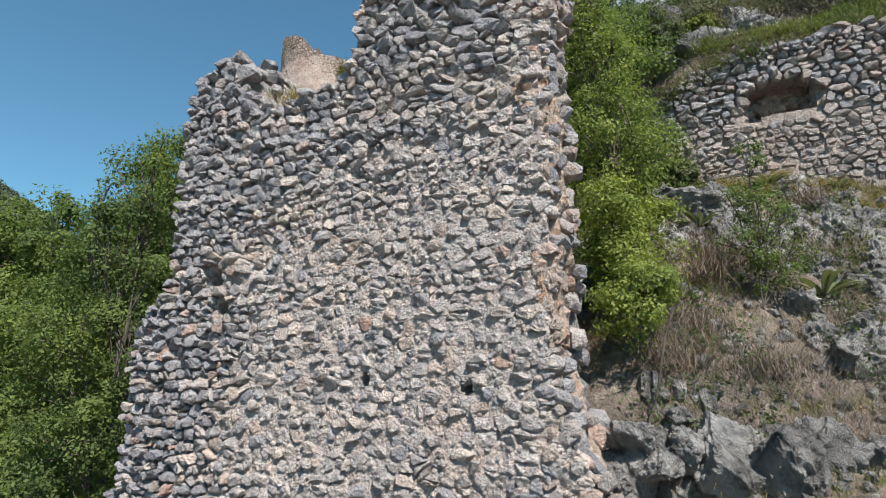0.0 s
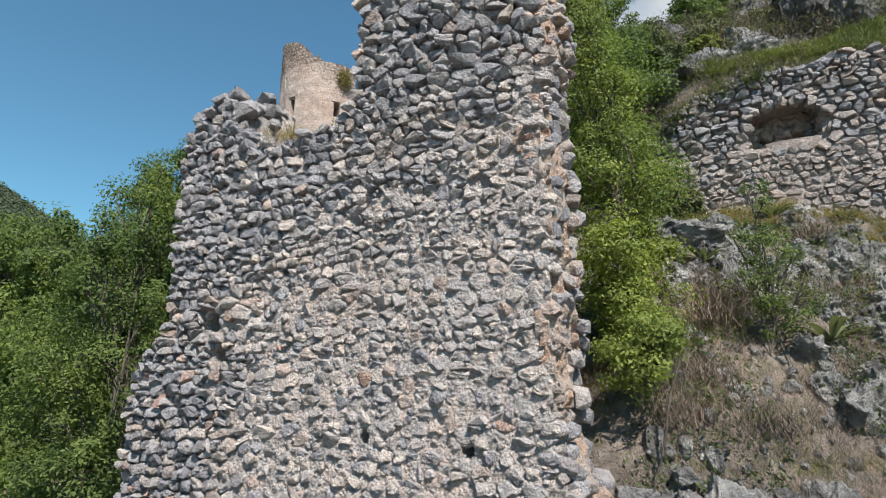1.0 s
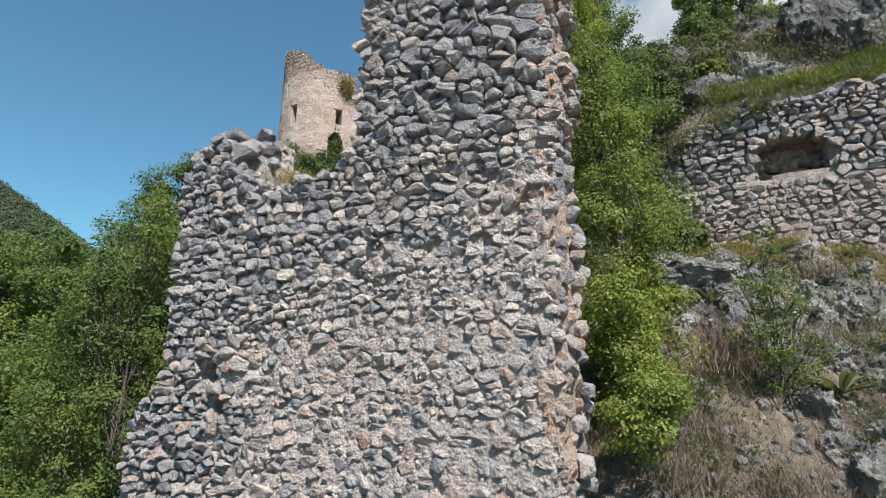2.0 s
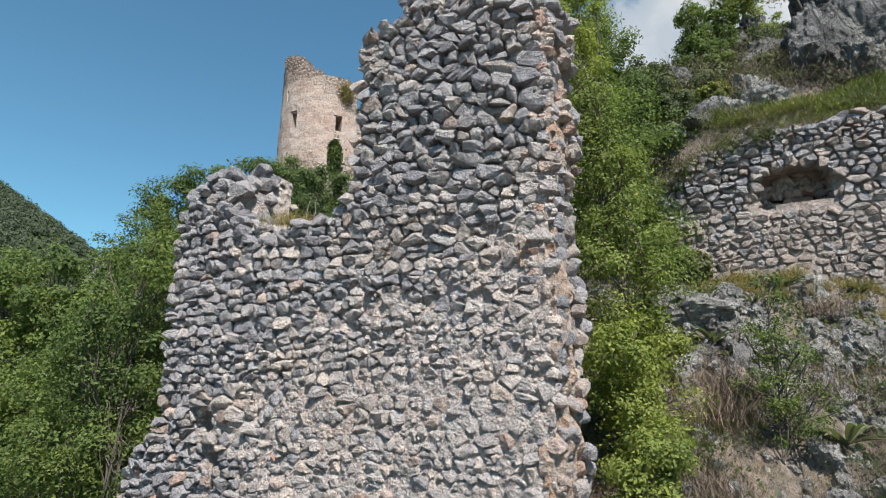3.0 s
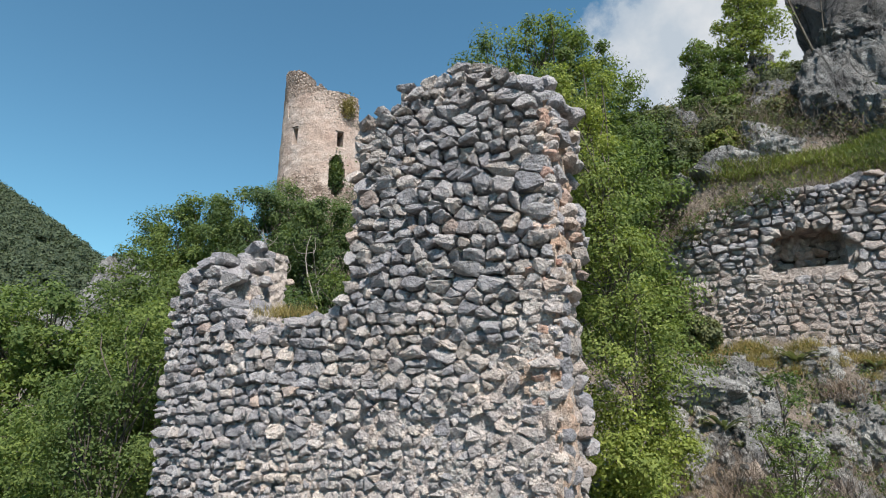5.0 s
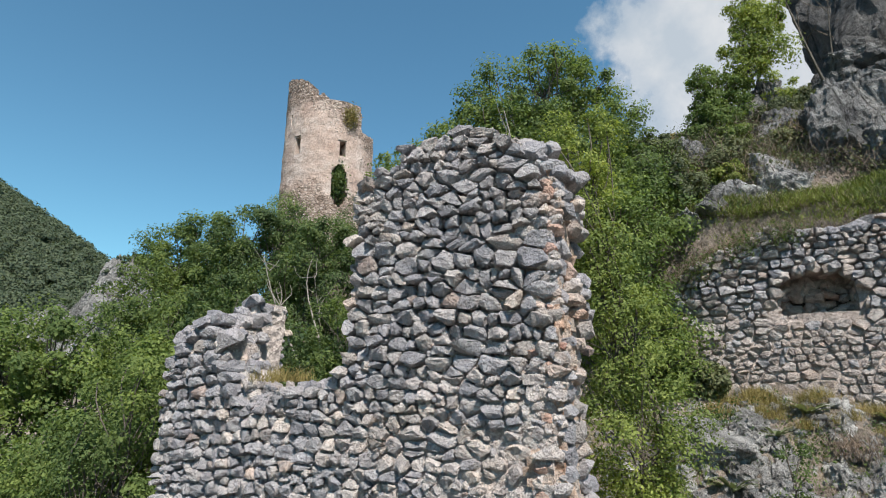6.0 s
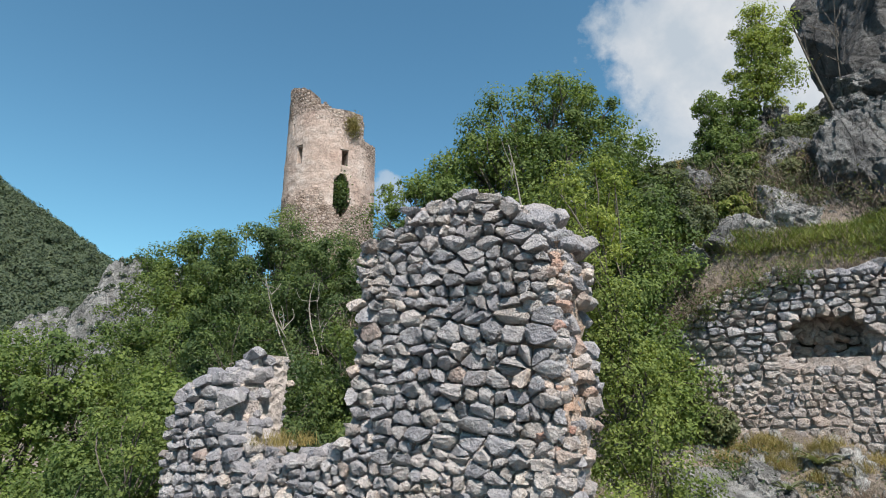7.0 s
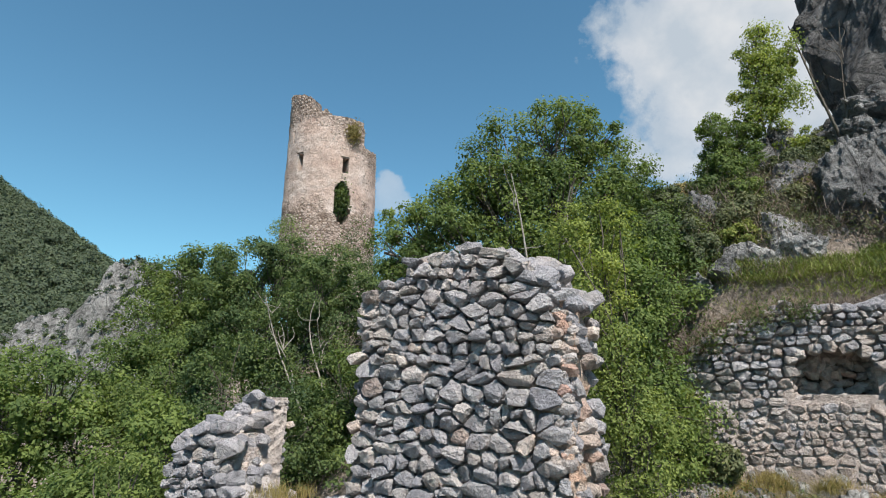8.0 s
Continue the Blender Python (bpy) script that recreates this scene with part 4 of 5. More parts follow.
    crag("small_crag", "dark weathered rock face among the slope's brush", [(6.2, 14.5, 13.3, 0.5, 0.5, 0.85, 0, 5, 345), (5.9, 14.3, 12.7, 0.4, 0.4, 0.6, 60, 0, 346), (6.1, 13.6, 12.0, 0.4, 0.35, 0.45, 30, 10, 347)], M_SHADEDCRAG)
    crag("small_crag", "broken rocks above the grassy edge", [(5.95, 13.0, 11.45, 0.45, 0.4, 0.38, 20, 0, 348), (5.5, 13.1, 11.1, 0.35, 0.35, 0.33, 80, 0, 349), (6.35, 13.15, 11.85, 0.35, 0.35, 0.35, 50, 10, 350)], M_SHADEDCRAG)
    crag("upper_crag", "pale streaked limestone ledge under the cliff", [(11.9, 15.4, 16.6, 1.1, 0.8, 0.75, 20, 15, 351), (11.2, 15.2, 15.9, 0.8, 0.7, 0.6, 60, 0, 352), (12.6, 15.0, 16.2, 0.9, 0.8, 0.9, -20, 5, 353)], M_SHADEDCRAG)
    for i, (x, y, z, q) in enumerate(((9.6, 14.9, 14.6, 0.5), (10.3, 14.7, 14.9, 0.5), (7.6, 14.9, 13.9, 0.4), (7.3, 14.3, 13.2, 0.3), (7.0, 13.7, 12.3, 0.3), (6.7, 14.1, 12.8, 0.25))):
        rock("ledge_rock", (x, y, z), (q, q * 0.8, q * 0.8), 330 + i, "broken grey limestone rock among dry brush on the ledge", 40 * i, 12, mat=M_SHADEDCRAG, planes=22, rough=0.16, freq=3.5, cut=0.45, group="rocks on the ledge")
    rock("cliff", (17.6, 20.5, 22.0), (4.2, 4.0, 8.5), 305, "grey limestone cliff rising over the slope, its shade painted in", 0, 0, mat=M_SHADEDCLIFF, subdiv=6, planes=30, rough=0.13, freq=2.4, category="cliff", kind="structure")
    rock("small_cliff", (13.0, 15.8, 16.0), (1.7, 1.6, 1.8), 306, "grey crag at the foot of the cliff, its shade painted in", 0, 0, mat=M_SHADEDCLIFF, subdiv=5, planes=18, rough=0.25, freq=2.0)


rocks()


def ridge():
    """The pale rocky ridge across the valley."""
    nu, nv = 260, 100
    us = np.linspace(-175, -60, nu)
    vs = np.linspace(0, 1, nv)
    P = np.zeros((nu, nv, 3))
    for i, x in enumerate(us):
        crest = np.interp(x, [-175, -141, -131, -119, -113, -109, -101, -91, -75, -60], [14, 24.5, 29.5, 31.5, 38, 46, 47, 46, 40, 34])
        for j, t in enumerate(vs):
            y = 150 + 40 * t
            h = crest * math.sin(min(t * 1.25, 1) * math.pi / 2) - 30 * max(0, t - 0.8) ** 0.8
            n = noise.multi_fractal(Vector((x * 0.06, y * 0.09, 3)), 0.7, 2.1, 7)
            P[i, j] = (x + 2 * fbm((x, y, 1), 3, 0.1), y, 2 + h + (3.4 * (n - 1) + 1.0 * (noise.multi_fractal(Vector((x * 0.22, y * 0.25, 8)), 0.8, 2.1, 5) - 1)) * min(1, t * 3))
    idx = np.arange(nu * nv).reshape(nu, nv)
    f = np.stack([idx[:-1, :-1], idx[1:, :-1], idx[1:, 1:], idx[:-1, 1:]], axis=-1).reshape(-1, 4)
    ob = new("rocky_ridge", mesh("rocky_ridge", P.reshape(-1, 3), f, M_FARROCK))
    tagged(ob, "pale limestone ridge across the valley with sparse bushes", "ridge", kind="structure")
    pts = []
    for _ in range(380):
        i, j = rng.integers(0, nu), int(rng.integers(12, 86))
        s = rng.uniform(0.35, 1.3)
        pts.append(P[i, j] + (0, -0.5, s * 0.5) + rng.normal(size=(36, 3)) * s * (0.6, 0.6, 0.5))
    ob = new("ridge_bushes", mesh("ridge_bushes", *leaf_cards(np.concatenate(pts), 0.5), M_HAZEDLEAF))
    tagged(ob, "small dark bushes scattered over the pale ridge", "bushes", kind="stuff")


ridge()


def far_woods():
    """The wooded hill behind the ridge."""
    pts, outs = [], []
    for _ in range(2300):
        y = rng.uniform(190, 330)
        x = rng.uniform(-310, -130) * (0.6 + 0.4 * y / 300)
        z = ground_z(x, y)
        if z < 18:
            continue
        s = rng.uniform(2.4, 5.2)
        k = 110
        d = rng.normal(size=(k, 3))
        d /= np.linalg.norm(d, axis=1)[:, None]
        d[:, 2] = np.abs(d[:, 2]) - 0.15
        pts.append(np.array((x, y, z + s * 0.3)) + d * s * rng.uniform(0.75, 1.05, (k, 1)) * (1, 1, 1.2))
        outs.append(d)
    # sprays of leaves lying along each crown's outside
    p, d = np.concatenate(pts), np.concatenate(outs)
    nor = d + rng.normal(0, 0.2, d.shape)
    one = np.cross(nor, rng.normal(size=d.shape))
    one /= np.linalg.norm(one, axis=1)[:, None]
    two = np.cross(nor / np.linalg.norm(nor, axis=1)[:, None], one)
    q = rng.uniform(0.35, 0.8, (len(p), 1))
    v = np.stack([p - one * q, p + two * q * 0.7, p + one * q, p - two * q * 0.7], 1).reshape(-1, 3)
    ob = new("far_woods", mesh("far_woods", v, np.arange(len(v)).reshape(-1, 4), M_HAZEDLEAF))
    tagged(ob, "dark green woods covering the far hill", "woods", kind="stuff")


far_woods()


# ---- trees and shrubs ----
def tree(name, label, base, lobes, clumps, per, leaf, r0, mat, group="", bark_mat=None, spread=0.26, stems=1, category="tree", shell=0.45):
    """lobes: (x, y, z, rx, ry, rz) round which the crown's clumps gather. A limb runs to each lobe and a twig to each clump."""
    base = Vector(base)
    t = thing(name, base, label, category, group)
    wood, pts, outs = [], [], []
    vol = np.array([a[3] * a[4] * a[5] for a in lobes]) ** 0.8
    vol /= vol.sum()
    low = min(a[2] - a[5] for a in lobes)
    mid = Vector(np.average([a[:3] for a in lobes], axis=0, weights=vol))
    forks = []
    for s in range(stems):
        foot = base + Vector((rng.normal(0, 0.12) * (stems > 1), rng.normal(0, 0.12) * (stems > 1), -0.3))
        fork = base.lerp(mid, 0.45) + Vector(rng.normal(0, 0.25 if stems > 1 else 0.08, 3))
        wood.append(limb(foot, fork, r0, r0 * 0.62, 0.05, 8, 8))
        forks.append(fork)
    for a, w in zip(lobes, vol):
        c, r = np.array(a[:3]), np.array(a[3:])
        fork = forks[int(rng.integers(len(forks)))]
        wood.append(limb(fork, c, r0 * 0.55, r0 * 0.22, 0.10))
        for _ in range(max(3, int(1.2 * clumps * w))):
            d = rng.normal(size=3)
            d /= np.linalg.norm(d)
            q = c + d * r * (shell + (1.12 - shell) * rng.random() ** 0.6)
            if rng.random() < 0.6:
                start = Vector(c).lerp(fork, rng.uniform(0, 0.5))
                wood.append(limb(start, q, r0 * 0.17, 0.012, 0.12, 5, 4))
            s = r.mean() ** 0.7 * spread * 1.25 * rng.uniform(0.5, 1.25)
            n = int(1.12 * per * rng.uniform(0.5, 1.4))
            d = rng.normal(size=(n, 3))
            d[:, 2] += 0.35
            d /= np.linalg.norm(d, axis=1)[:, None]
            pts.append(q + d * s * (0.3 + 0.8 * rng.random((n, 1)) ** 0.7) * (1.2, 1.2, 0.95))
            outs.append(d + 0.5 * (q - c) / r)
    part("trunk", mesh("trunk", *join(wood), bark_mat or M_BARK, True), t)
    part("crown", mesh("crown", *leaf_cards(np.concatenate(pts), leaf * 0.62, out=np.concatenate(outs)), mat), t)
    return t


def on_ground(x, y):
    return (x, y, ground_z(x, y) - 0.05)


# behind the wall's left end
tree("young_tree", "leafy green tree crowding behind the wall's outer corner", on_ground(-6.0, 10.6),
     [(-5.4, 10.5, 7.1, 0.8, 0.8, 1.0), (-6.0, 10.7, 5.9, 0.9, 0.9, 1.1), (-6.6, 11.0, 4.6, 1.0, 1.0, 1.2), (-5.4, 10.4, 4.4, 0.8, 0.8, 1.2), (-6.3, 10.3, 3.3, 0.9, 0.8, 0.9), (-6.0, 10.1, 2.2, 0.9, 0.8, 0.8)], 150, 170, 0.062, 0.06, M_LEAF, stems=2)
tree("broad_tree", "broad green tree in the valley below the ruin", on_ground(-14.5, 21.5),
     [(-14.3, 21.0, 8.5, 2.6, 2.2, 1.6), (-16.5, 21.5, 8.2, 2.4, 2.2, 1.7), (-12.2, 20.5, 6.9, 2.0, 1.8, 1.6), (-15.2, 20.5, 5.6, 2.8, 2.2, 1.8), (-18.5, 22, 7.2, 2.4, 2, 2.2)], 240, 150, 0.135, 0.2, M_BRIGHT)
tree("valley_tree", "bushy green tree in the valley below the ruin", on_ground(-11.5, 18.0),
     [(-11.6, 18.0, 4.6, 1.9, 1.8, 1.5), (-13.4, 17.5, 3.4, 1.8, 1.6, 1.6), (-9.8, 17.5, 3.9, 1.6, 1.5, 1.6), (-11.2, 16.5, 2.2, 2.2, 1.5, 1.4)], 170, 150, 0.115, 0.14, M_BRIGHT)
tree("corner_tree", "bright green tree between the valley and the wall", on_ground(-8.2, 15.5),
     [(-7.0, 15.3, 7.5, 1.2, 1.2, 1.2), (-8.4, 15.4, 6.3, 1.4, 1.4, 1.2), (-9.5, 15.8, 5.2, 1.4, 1.4, 1.3), (-7.6, 14.6, 4.9, 1.6, 1.4, 1.4)], 150, 150, 0.105, 0.13, M_BRIGHT)
for x, y, z, rr in ((-12.0, 15.5, 1.6, 1.5), (-9.0, 13.5, 1.3, 1.2), (-7.4, 11.6, 1.2, 1.0), (-14.5, 16.0, 2.6, 1.8), (-10.0, 16.5, 2.6, 1.5), (-6.6, 13.0, 2.2, 1.2), (-17.5, 18.0, 4.0, 2.2)):
    g = ground_z(x, y)
    tree("valley_bush", "bright green bush in the valley beside the wall", (x, y, g), [(x, y, z, rr, rr, rr * 0.8), (x + 0.8 * rr, y, z - 0.5 * rr, rr * 0.8, rr * 0.8, rr * 0.7)], 70, 95, 0.09, 0.05, M_BRIGHT, "bushes in the valley", category="bush", stems=3)
# the thicket between the wall and the tower
tree("thicket_tree", "dark green tree in the thicket below the tower", on_ground(-13.0, 26.5),
     [(-12.6, 26.0, 13.2, 1.7, 1.7, 1.5), (-10.7, 25.5, 13.6, 1.6, 1.7, 1.5), (-13.0, 25, 10.6, 2.2, 2.0, 2.0), (-10.7, 24.6, 11.0, 2.0, 1.8, 2.0), (-12.6, 24.2, 8.6, 2.0, 1.8, 1.6)], 270, 165, 0.11, 0.16, M_LEAF, "thicket below the tower", stems=2)
tree("thicket_tree", "green tree in the thicket below the tower", on_ground(-8.4, 24.3),
     [(-8.8, 24.3, 13.9, 1.5, 1.5, 1.3), (-7.4, 24.4, 14.0, 1.2, 1.2, 1.2), (-6.3, 24.2, 13.2, 1.3, 1.3, 1.3), (-8.2, 23.5, 10.8, 2.1, 1.7, 1.8), (-9.6, 24.2, 11.8, 1.6, 1.6, 1.6)], 190, 165, 0.108, 0.15, M_DULL, "thicket below the tower", stems=3)
tree("thicket_tree", "sparse olive green tree in the thicket below the tower", on_ground(-5.4, 22.0),
     [(-5.4, 22.0, 12.4, 1.4, 1.4, 1.4), (-4.0, 22.4, 12.6, 1.0, 1.0, 1.1), (-4.2, 21.5, 10.6, 1.5, 1.4, 1.8), (-6.2, 21.6, 10.2, 1.6, 1.4, 1.8), (-4.0, 21.0, 8.4, 1.6, 1.4, 1.8), (-5.6, 20.8, 7.8, 1.7, 1.4, 1.6)], 190, 165, 0.10, 0.13, M_DULL, "thicket below the tower", stems=3)
for x, y, z, rr in ((-3.0, 17.5, 8.6, 1.3), (-1.6, 18.5, 9.6, 1.4), (-4.6, 16.5, 7.6, 1.3), (-7.0, 18.5, 8.8, 1.6), (-9.6, 20.5, 9.0, 1.8), (-6.6, 29.0, 15.0, 2.0), (-2.5, 25.0, 13.4, 1.9), (-4.5, 33.0, 16.5, 2.4), (-9.5, 33.0, 16.3, 2.2), (-1.0, 30.0, 15.0, 2.4)):
    g = ground_z(x, y)
    tree("thicket_shrub", "olive green shrub in the thicket below the tower", (x, y, g), [(x, y, z, rr, rr, rr), (x + 0.7 * rr, y - 0.4, z - 1.1 * rr, rr, rr * 0.9, rr), (x - 0.7 * rr, y + 0.2, z - rr, rr * 0.9, rr, rr)],
         90, 110, 0.095, 0.07, M_DULL if rng.random() < 0.6 else M_LEAF, "thicket below the tower", category="shrub", stems=3)
# the big trees above the wall
tree("tall_tree", "tall green ash tree standing behind the ruined wall", on_ground(2.4, 14.2),
     [(-1.2, 14.2, 12.7, 0.7, 0.7, 0.6), (-1.8, 14.3, 12.2, 0.55, 0.6, 0.5), (-0.5, 14.0, 13.0, 0.9, 0.9, 0.8), (0.4, 14.0, 13.8, 0.95, 0.9, 0.9), (1.4, 14.0, 14.5, 1.0, 1.0, 1.0), (2.4, 13.8, 14.9, 1.0, 1.0, 1.0), (3.3, 14.2, 15.1, 0.85, 0.9, 0.9), (4.1, 14.3, 14.0, 0.9, 0.9, 0.9), (4.9, 14.6, 13.2, 0.9, 0.9, 0.8),
      (1.2, 13.6, 13.0, 1.3, 1.1, 1.1), (2.7, 13.6, 13.3, 1.3, 1.1, 1.1), (0.1, 13.6, 12.0, 1.2, 1.0, 1.0), (1.6, 13.4, 11.6, 1.3, 1.1, 1.1), (3.2, 13.6, 11.9, 1.3, 1.1, 1.1), (-0.9, 14.1, 11.4, 1.0, 0.9, 0.9), (4.2, 14.0, 12.4, 1.1, 1.0, 1.0), (2.4, 13.2, 10.4, 1.4, 1.0, 1.0)],
     520, 150, 0.075, 0.15, M_LEAF, stems=3)
tree("slope_tree", "green tree on the slope beside the ruined wall", on_ground(4.4, 13.6),
     [(4.5, 13.6, 10.9, 1.4, 1.2, 1.3), (3.4, 12.6, 10.2, 1.3, 1.2, 1.5), (5.1, 14.4, 11.9, 1.2, 1.2, 1.1), (3.6, 12.2, 8.4, 1.2, 1.1, 1.4)], 200, 180, 0.07, 0.12, M_BRIGHT, stems=2)
tree("slender_tree", "slender bright green tree growing up beside the wall's broken end", on_ground(2.7, 8.7),
     [(2.1, 8.6, 9.6, 0.5, 0.55, 1.1), (2.3, 8.6, 8.0, 0.65, 0.65, 1.1), (2.5, 8.4, 6.6, 0.8, 0.7, 1.0), (2.7, 8.5, 5.4, 0.6, 0.6, 0.8), (2.6, 8.0, 4.8, 0.65, 0.55, 0.7), (2.3, 7.9, 5.6, 0.5, 0.5, 0.7), (2.05, 8.8, 11.0, 0.45, 0.5, 0.9)], 210, 185, 0.045, 0.04, M_LIME, stems=2)
tree("low_bush", "low bright green bush at the foot of the wall's broken end", on_ground(2.25, 7.0),
     [(2.2, 7.0, 4.2, 0.42, 0.4, 0.4), (2.5, 7.2, 4.4, 0.35, 0.35, 0.35)], 40, 120, 0.045, 0.02, M_LIME, category="bush", stems=3)
# shrubs on the slope above the terrace
for x, y, z, s, m in ((5.2, 14.0, 11.9, 0.75, M_SAGE), (5.5, 14.8, 13.0, 0.5, M_SAGE), (6.8, 15.2, 13.6, 0.4, M_LEAF), (4.7, 12.9, 10.4, 0.7, M_BRIGHT), (5.3, 15.5, 13.9, 0.45, M_SAGE), (7.3, 15.6, 14.6, 0.4, M_SAGE), (4.4, 16.5, 0, 0.8, M_LEAF), (5.2, 16.6, 0, 0.65, M_SAGE), (6.0, 16.4, 0, 0.45, M_SAGE), (4.8, 18.0, 0, 0.9, M_LEAF), (6.6, 16.2, 0, 0.35, M_DRY), (6.2, 15.6, 0, 0.35, M_DRY), (7.1, 14.1, 0, 0.4, M_SAGE), (7.3, 14.4, 0, 0.45, M_LEAF), (5.6, 13.4, 0, 0.4, M_SAGE), (9.9, 15.2, 0, 0.35, M_SAGE), (10.4, 14.4, 0, 0.3, M_SAGE), (8.4, 14.0, 0, 0.3, M_SAGE), (3.8, 20.0, 0, 0.9, M_LEAF), (4.0, 11.6, 8.0, 0.6, M_BRIGHT), (6.7, 13.9, 12.0, 0.35, M_SAGE), (10.2, 16.8, 0, 0.45, M_SAGE), (11.3, 17.2, 0, 0.5, M_SAGE), (9.0, 17.0, 0, 0.5, M_SAGE), (12.4, 17.0, 0, 0.6, M_SAGE), (4.4, 12.9, 0, 0.55, M_BRIGHT), (5.2, 12.7, 0, 0.5, M_GRASS), (5.9, 12.6, 0, 0.4, M_GRASS), (6.6, 13.4, 0, 0.35, M_GRASS), (8.9, 14.9, 0, 0.4, M_SAGE), (4.55, 12.2, 0, 0.4, M_SAGE), (4.2, 12.6, 0, 0.5, M_LEAF), (4.9, 11.6, 0, 0.3, M_SAGE)):
    g = ground_z(x, y)
    tree("slope_shrub", "grey-green shrub on the slope above the terrace wall", (x, y, g), [(x, y, g + s * 0.7, s, s, s * 0.8), (x + 0.4 * s, y, g + s * 1.2, s * 0.6, s * 0.6, s * 0.6)], 40, 120, 0.065, 0.03, m, "shrubs above the terrace", category="shrub", stems=3)
tree("crag_tree", "young light green tree standing on the crag", (9.1, 15.4, 14.4),
     [(9.0, 15.4, 18.6, 0.75, 0.7, 0.7), (9.2, 15.4, 17.3, 0.8, 0.7, 0.8), (8.6, 15.3, 16.5, 0.6, 0.6, 0.5), (9.3, 15.4, 15.8, 0.5, 0.5, 0.5), (8.7, 15.4, 17.8, 0.5, 0.5, 0.6), (8.4, 15.4, 17.2, 0.45, 0.5, 0.5), (9.4, 15.4, 18.0, 0.5, 0.5, 0.6)], 150, 95, 0.07, 0.05, M_LIME, stems=3)
tree("crag_bush", "green bush on the edge of the crag", (7.4, 15.5, 14.0),
     [(7.2, 15.4, 16.0, 0.42, 0.45, 0.45), (7.7, 15.4, 15.6, 0.5, 0.5, 0.5), (7.0, 15.4, 15.2, 0.45, 0.45, 0.45), (7.5, 15.3, 14.7, 0.55, 0.5, 0.5), (8.2, 15.4, 16.0, 0.4, 0.4, 0.4), (8.0, 15.4, 15.2, 0.45, 0.45, 0.45)], 130, 100, 0.065, 0.04, M_BRIGHT, category="bush", stems=3)
tree("sapling", "thin sparse green sapling on the rocky slope", on_ground(4.35, 8.0),
     [(4.28, 8.0, 6.4, 0.2, 0.2, 0.35), (4.25, 8.0, 5.95, 0.32, 0.3, 0.35), (4.45, 8.0, 5.5, 0.42, 0.35, 0.38), (4.12, 7.95, 5.2, 0.36, 0.32, 0.34), (4.6, 7.95, 5.0, 0.42, 0.35, 0.36), (4.3, 7.85, 4.75, 0.4, 0.3, 0.3)], 90, 48, 0.036, 0.016, M_LEAF, stems=2)


def dead_branches():
    def snag(name, label, base, tip, r, n, spread, wood_mat=M_DEAD):
        t = thing(name, base, label, "dead tree")
        b, p = Vector(base), Vector(tip)
        part("trunk", mesh("trunk", *limb(b, p, r, r * 0.2, 0.09, 8, 6), wood_mat, True), t)
        for _ in range(n):
            s = b.lerp(p, rng.uniform(0.35, 0.95))
            part("branch", mesh("branch", *limb(s, s + (p - b).normalized() * spread * rng.uniform(0.2, 0.8) + Vector(rng.normal(0, spread * 0.35, 3)), r * 0.35, 0.006, 0.12, 5, 4), wood_mat, True), t)
    snag("bare_snag", "bare pale dead tree standing in the thicket", (-4.4, 19.0, 7.2), (-6.5, 19.6, 12.0), 0.055, 12, 1.1)
    snag("bare_snag", "bare pale dead tree standing in the thicket", (-3.9, 19.2, 7.4), (-4.8, 19.6, 11.8), 0.045, 9, 1.0)
    snag("leaning_snag", "bare leaning dead trunk on the crag", (11.2, 15.6, 15.0), (9.8, 15.4, 19.4), 0.06, 7, 1.0, M_BARK)
    snag("leaning_snag", "bare upright dead trunk on the crag", (11.0, 15.4, 15.0), (11.3, 15.4, 19.6), 0.04, 7, 1.0, M_BARK)
    snag("bare_snag", "pale bare dead tree standing before the tall tree", (1.6, 11.9, 8.5), (1.2, 12.0, 13.4), 0.04, 7, 0.7)
    snag("bare_snag", "pale bare dead tree standing before the tall tree", (2.75, 11.9, 8.6), (2.47, 12.0, 13.1), 0.045, 6, 0.6)
    snag("dead_bough", "bare pale dead bough reaching out of the tall tree", (3.3, 12.6, 9.6), (4.9, 13.4, 10.6), 0.022, 4, 0.6)


dead_branches()


# ---- grass, twigs and loose stones on the slope ----
def blades(points, length, width, lean=0.35):
    n = len(points)
    d = rng.normal(0, lean, (n, 3))
    d[:, 2] = 1
    d /= np.linalg.norm(d, axis=1)[:, None]
    a = rng.uniform(0, 2 * math.pi, n)
    side = np.stack([np.cos(a), np.sin(a), np.zeros(n)], 1) * width
    L = length * rng.uniform(0.5, 1.3, (n, 1))
    droop = rng.normal(0, 0.25, (n, 3)) * L
    mid = points + d * L * 0.55
    tip = points + d * L + droop * (1, 1, 0.3)
    v = np.stack([points - side, points + side, mid + side * 0.7, mid - side * 0.7, tip], 1).reshape(-1, 3)
    k = np.arange(n)[:, None] * 5
    f = np.concatenate([k + (0, 1, 2), k + (0, 2, 3), k + (3, 2, 4)])
    return v, f


def surface(x, y):
    return ground_z(x, y) + relief(x, y)


def tufts(count, area, keep, per, radius):
    out = []
    while len(out) < count:
        x, y = rng.uniform(*area[0]), rng.uniform(*area[1])
        if keep(x, y):
            c = np.array((x, y, surface(x, y) - 0.03))
            out.append(c + rng.normal(size=(per, 3)) * (radius, radius, 0.01))
    return np.concatenate(out)


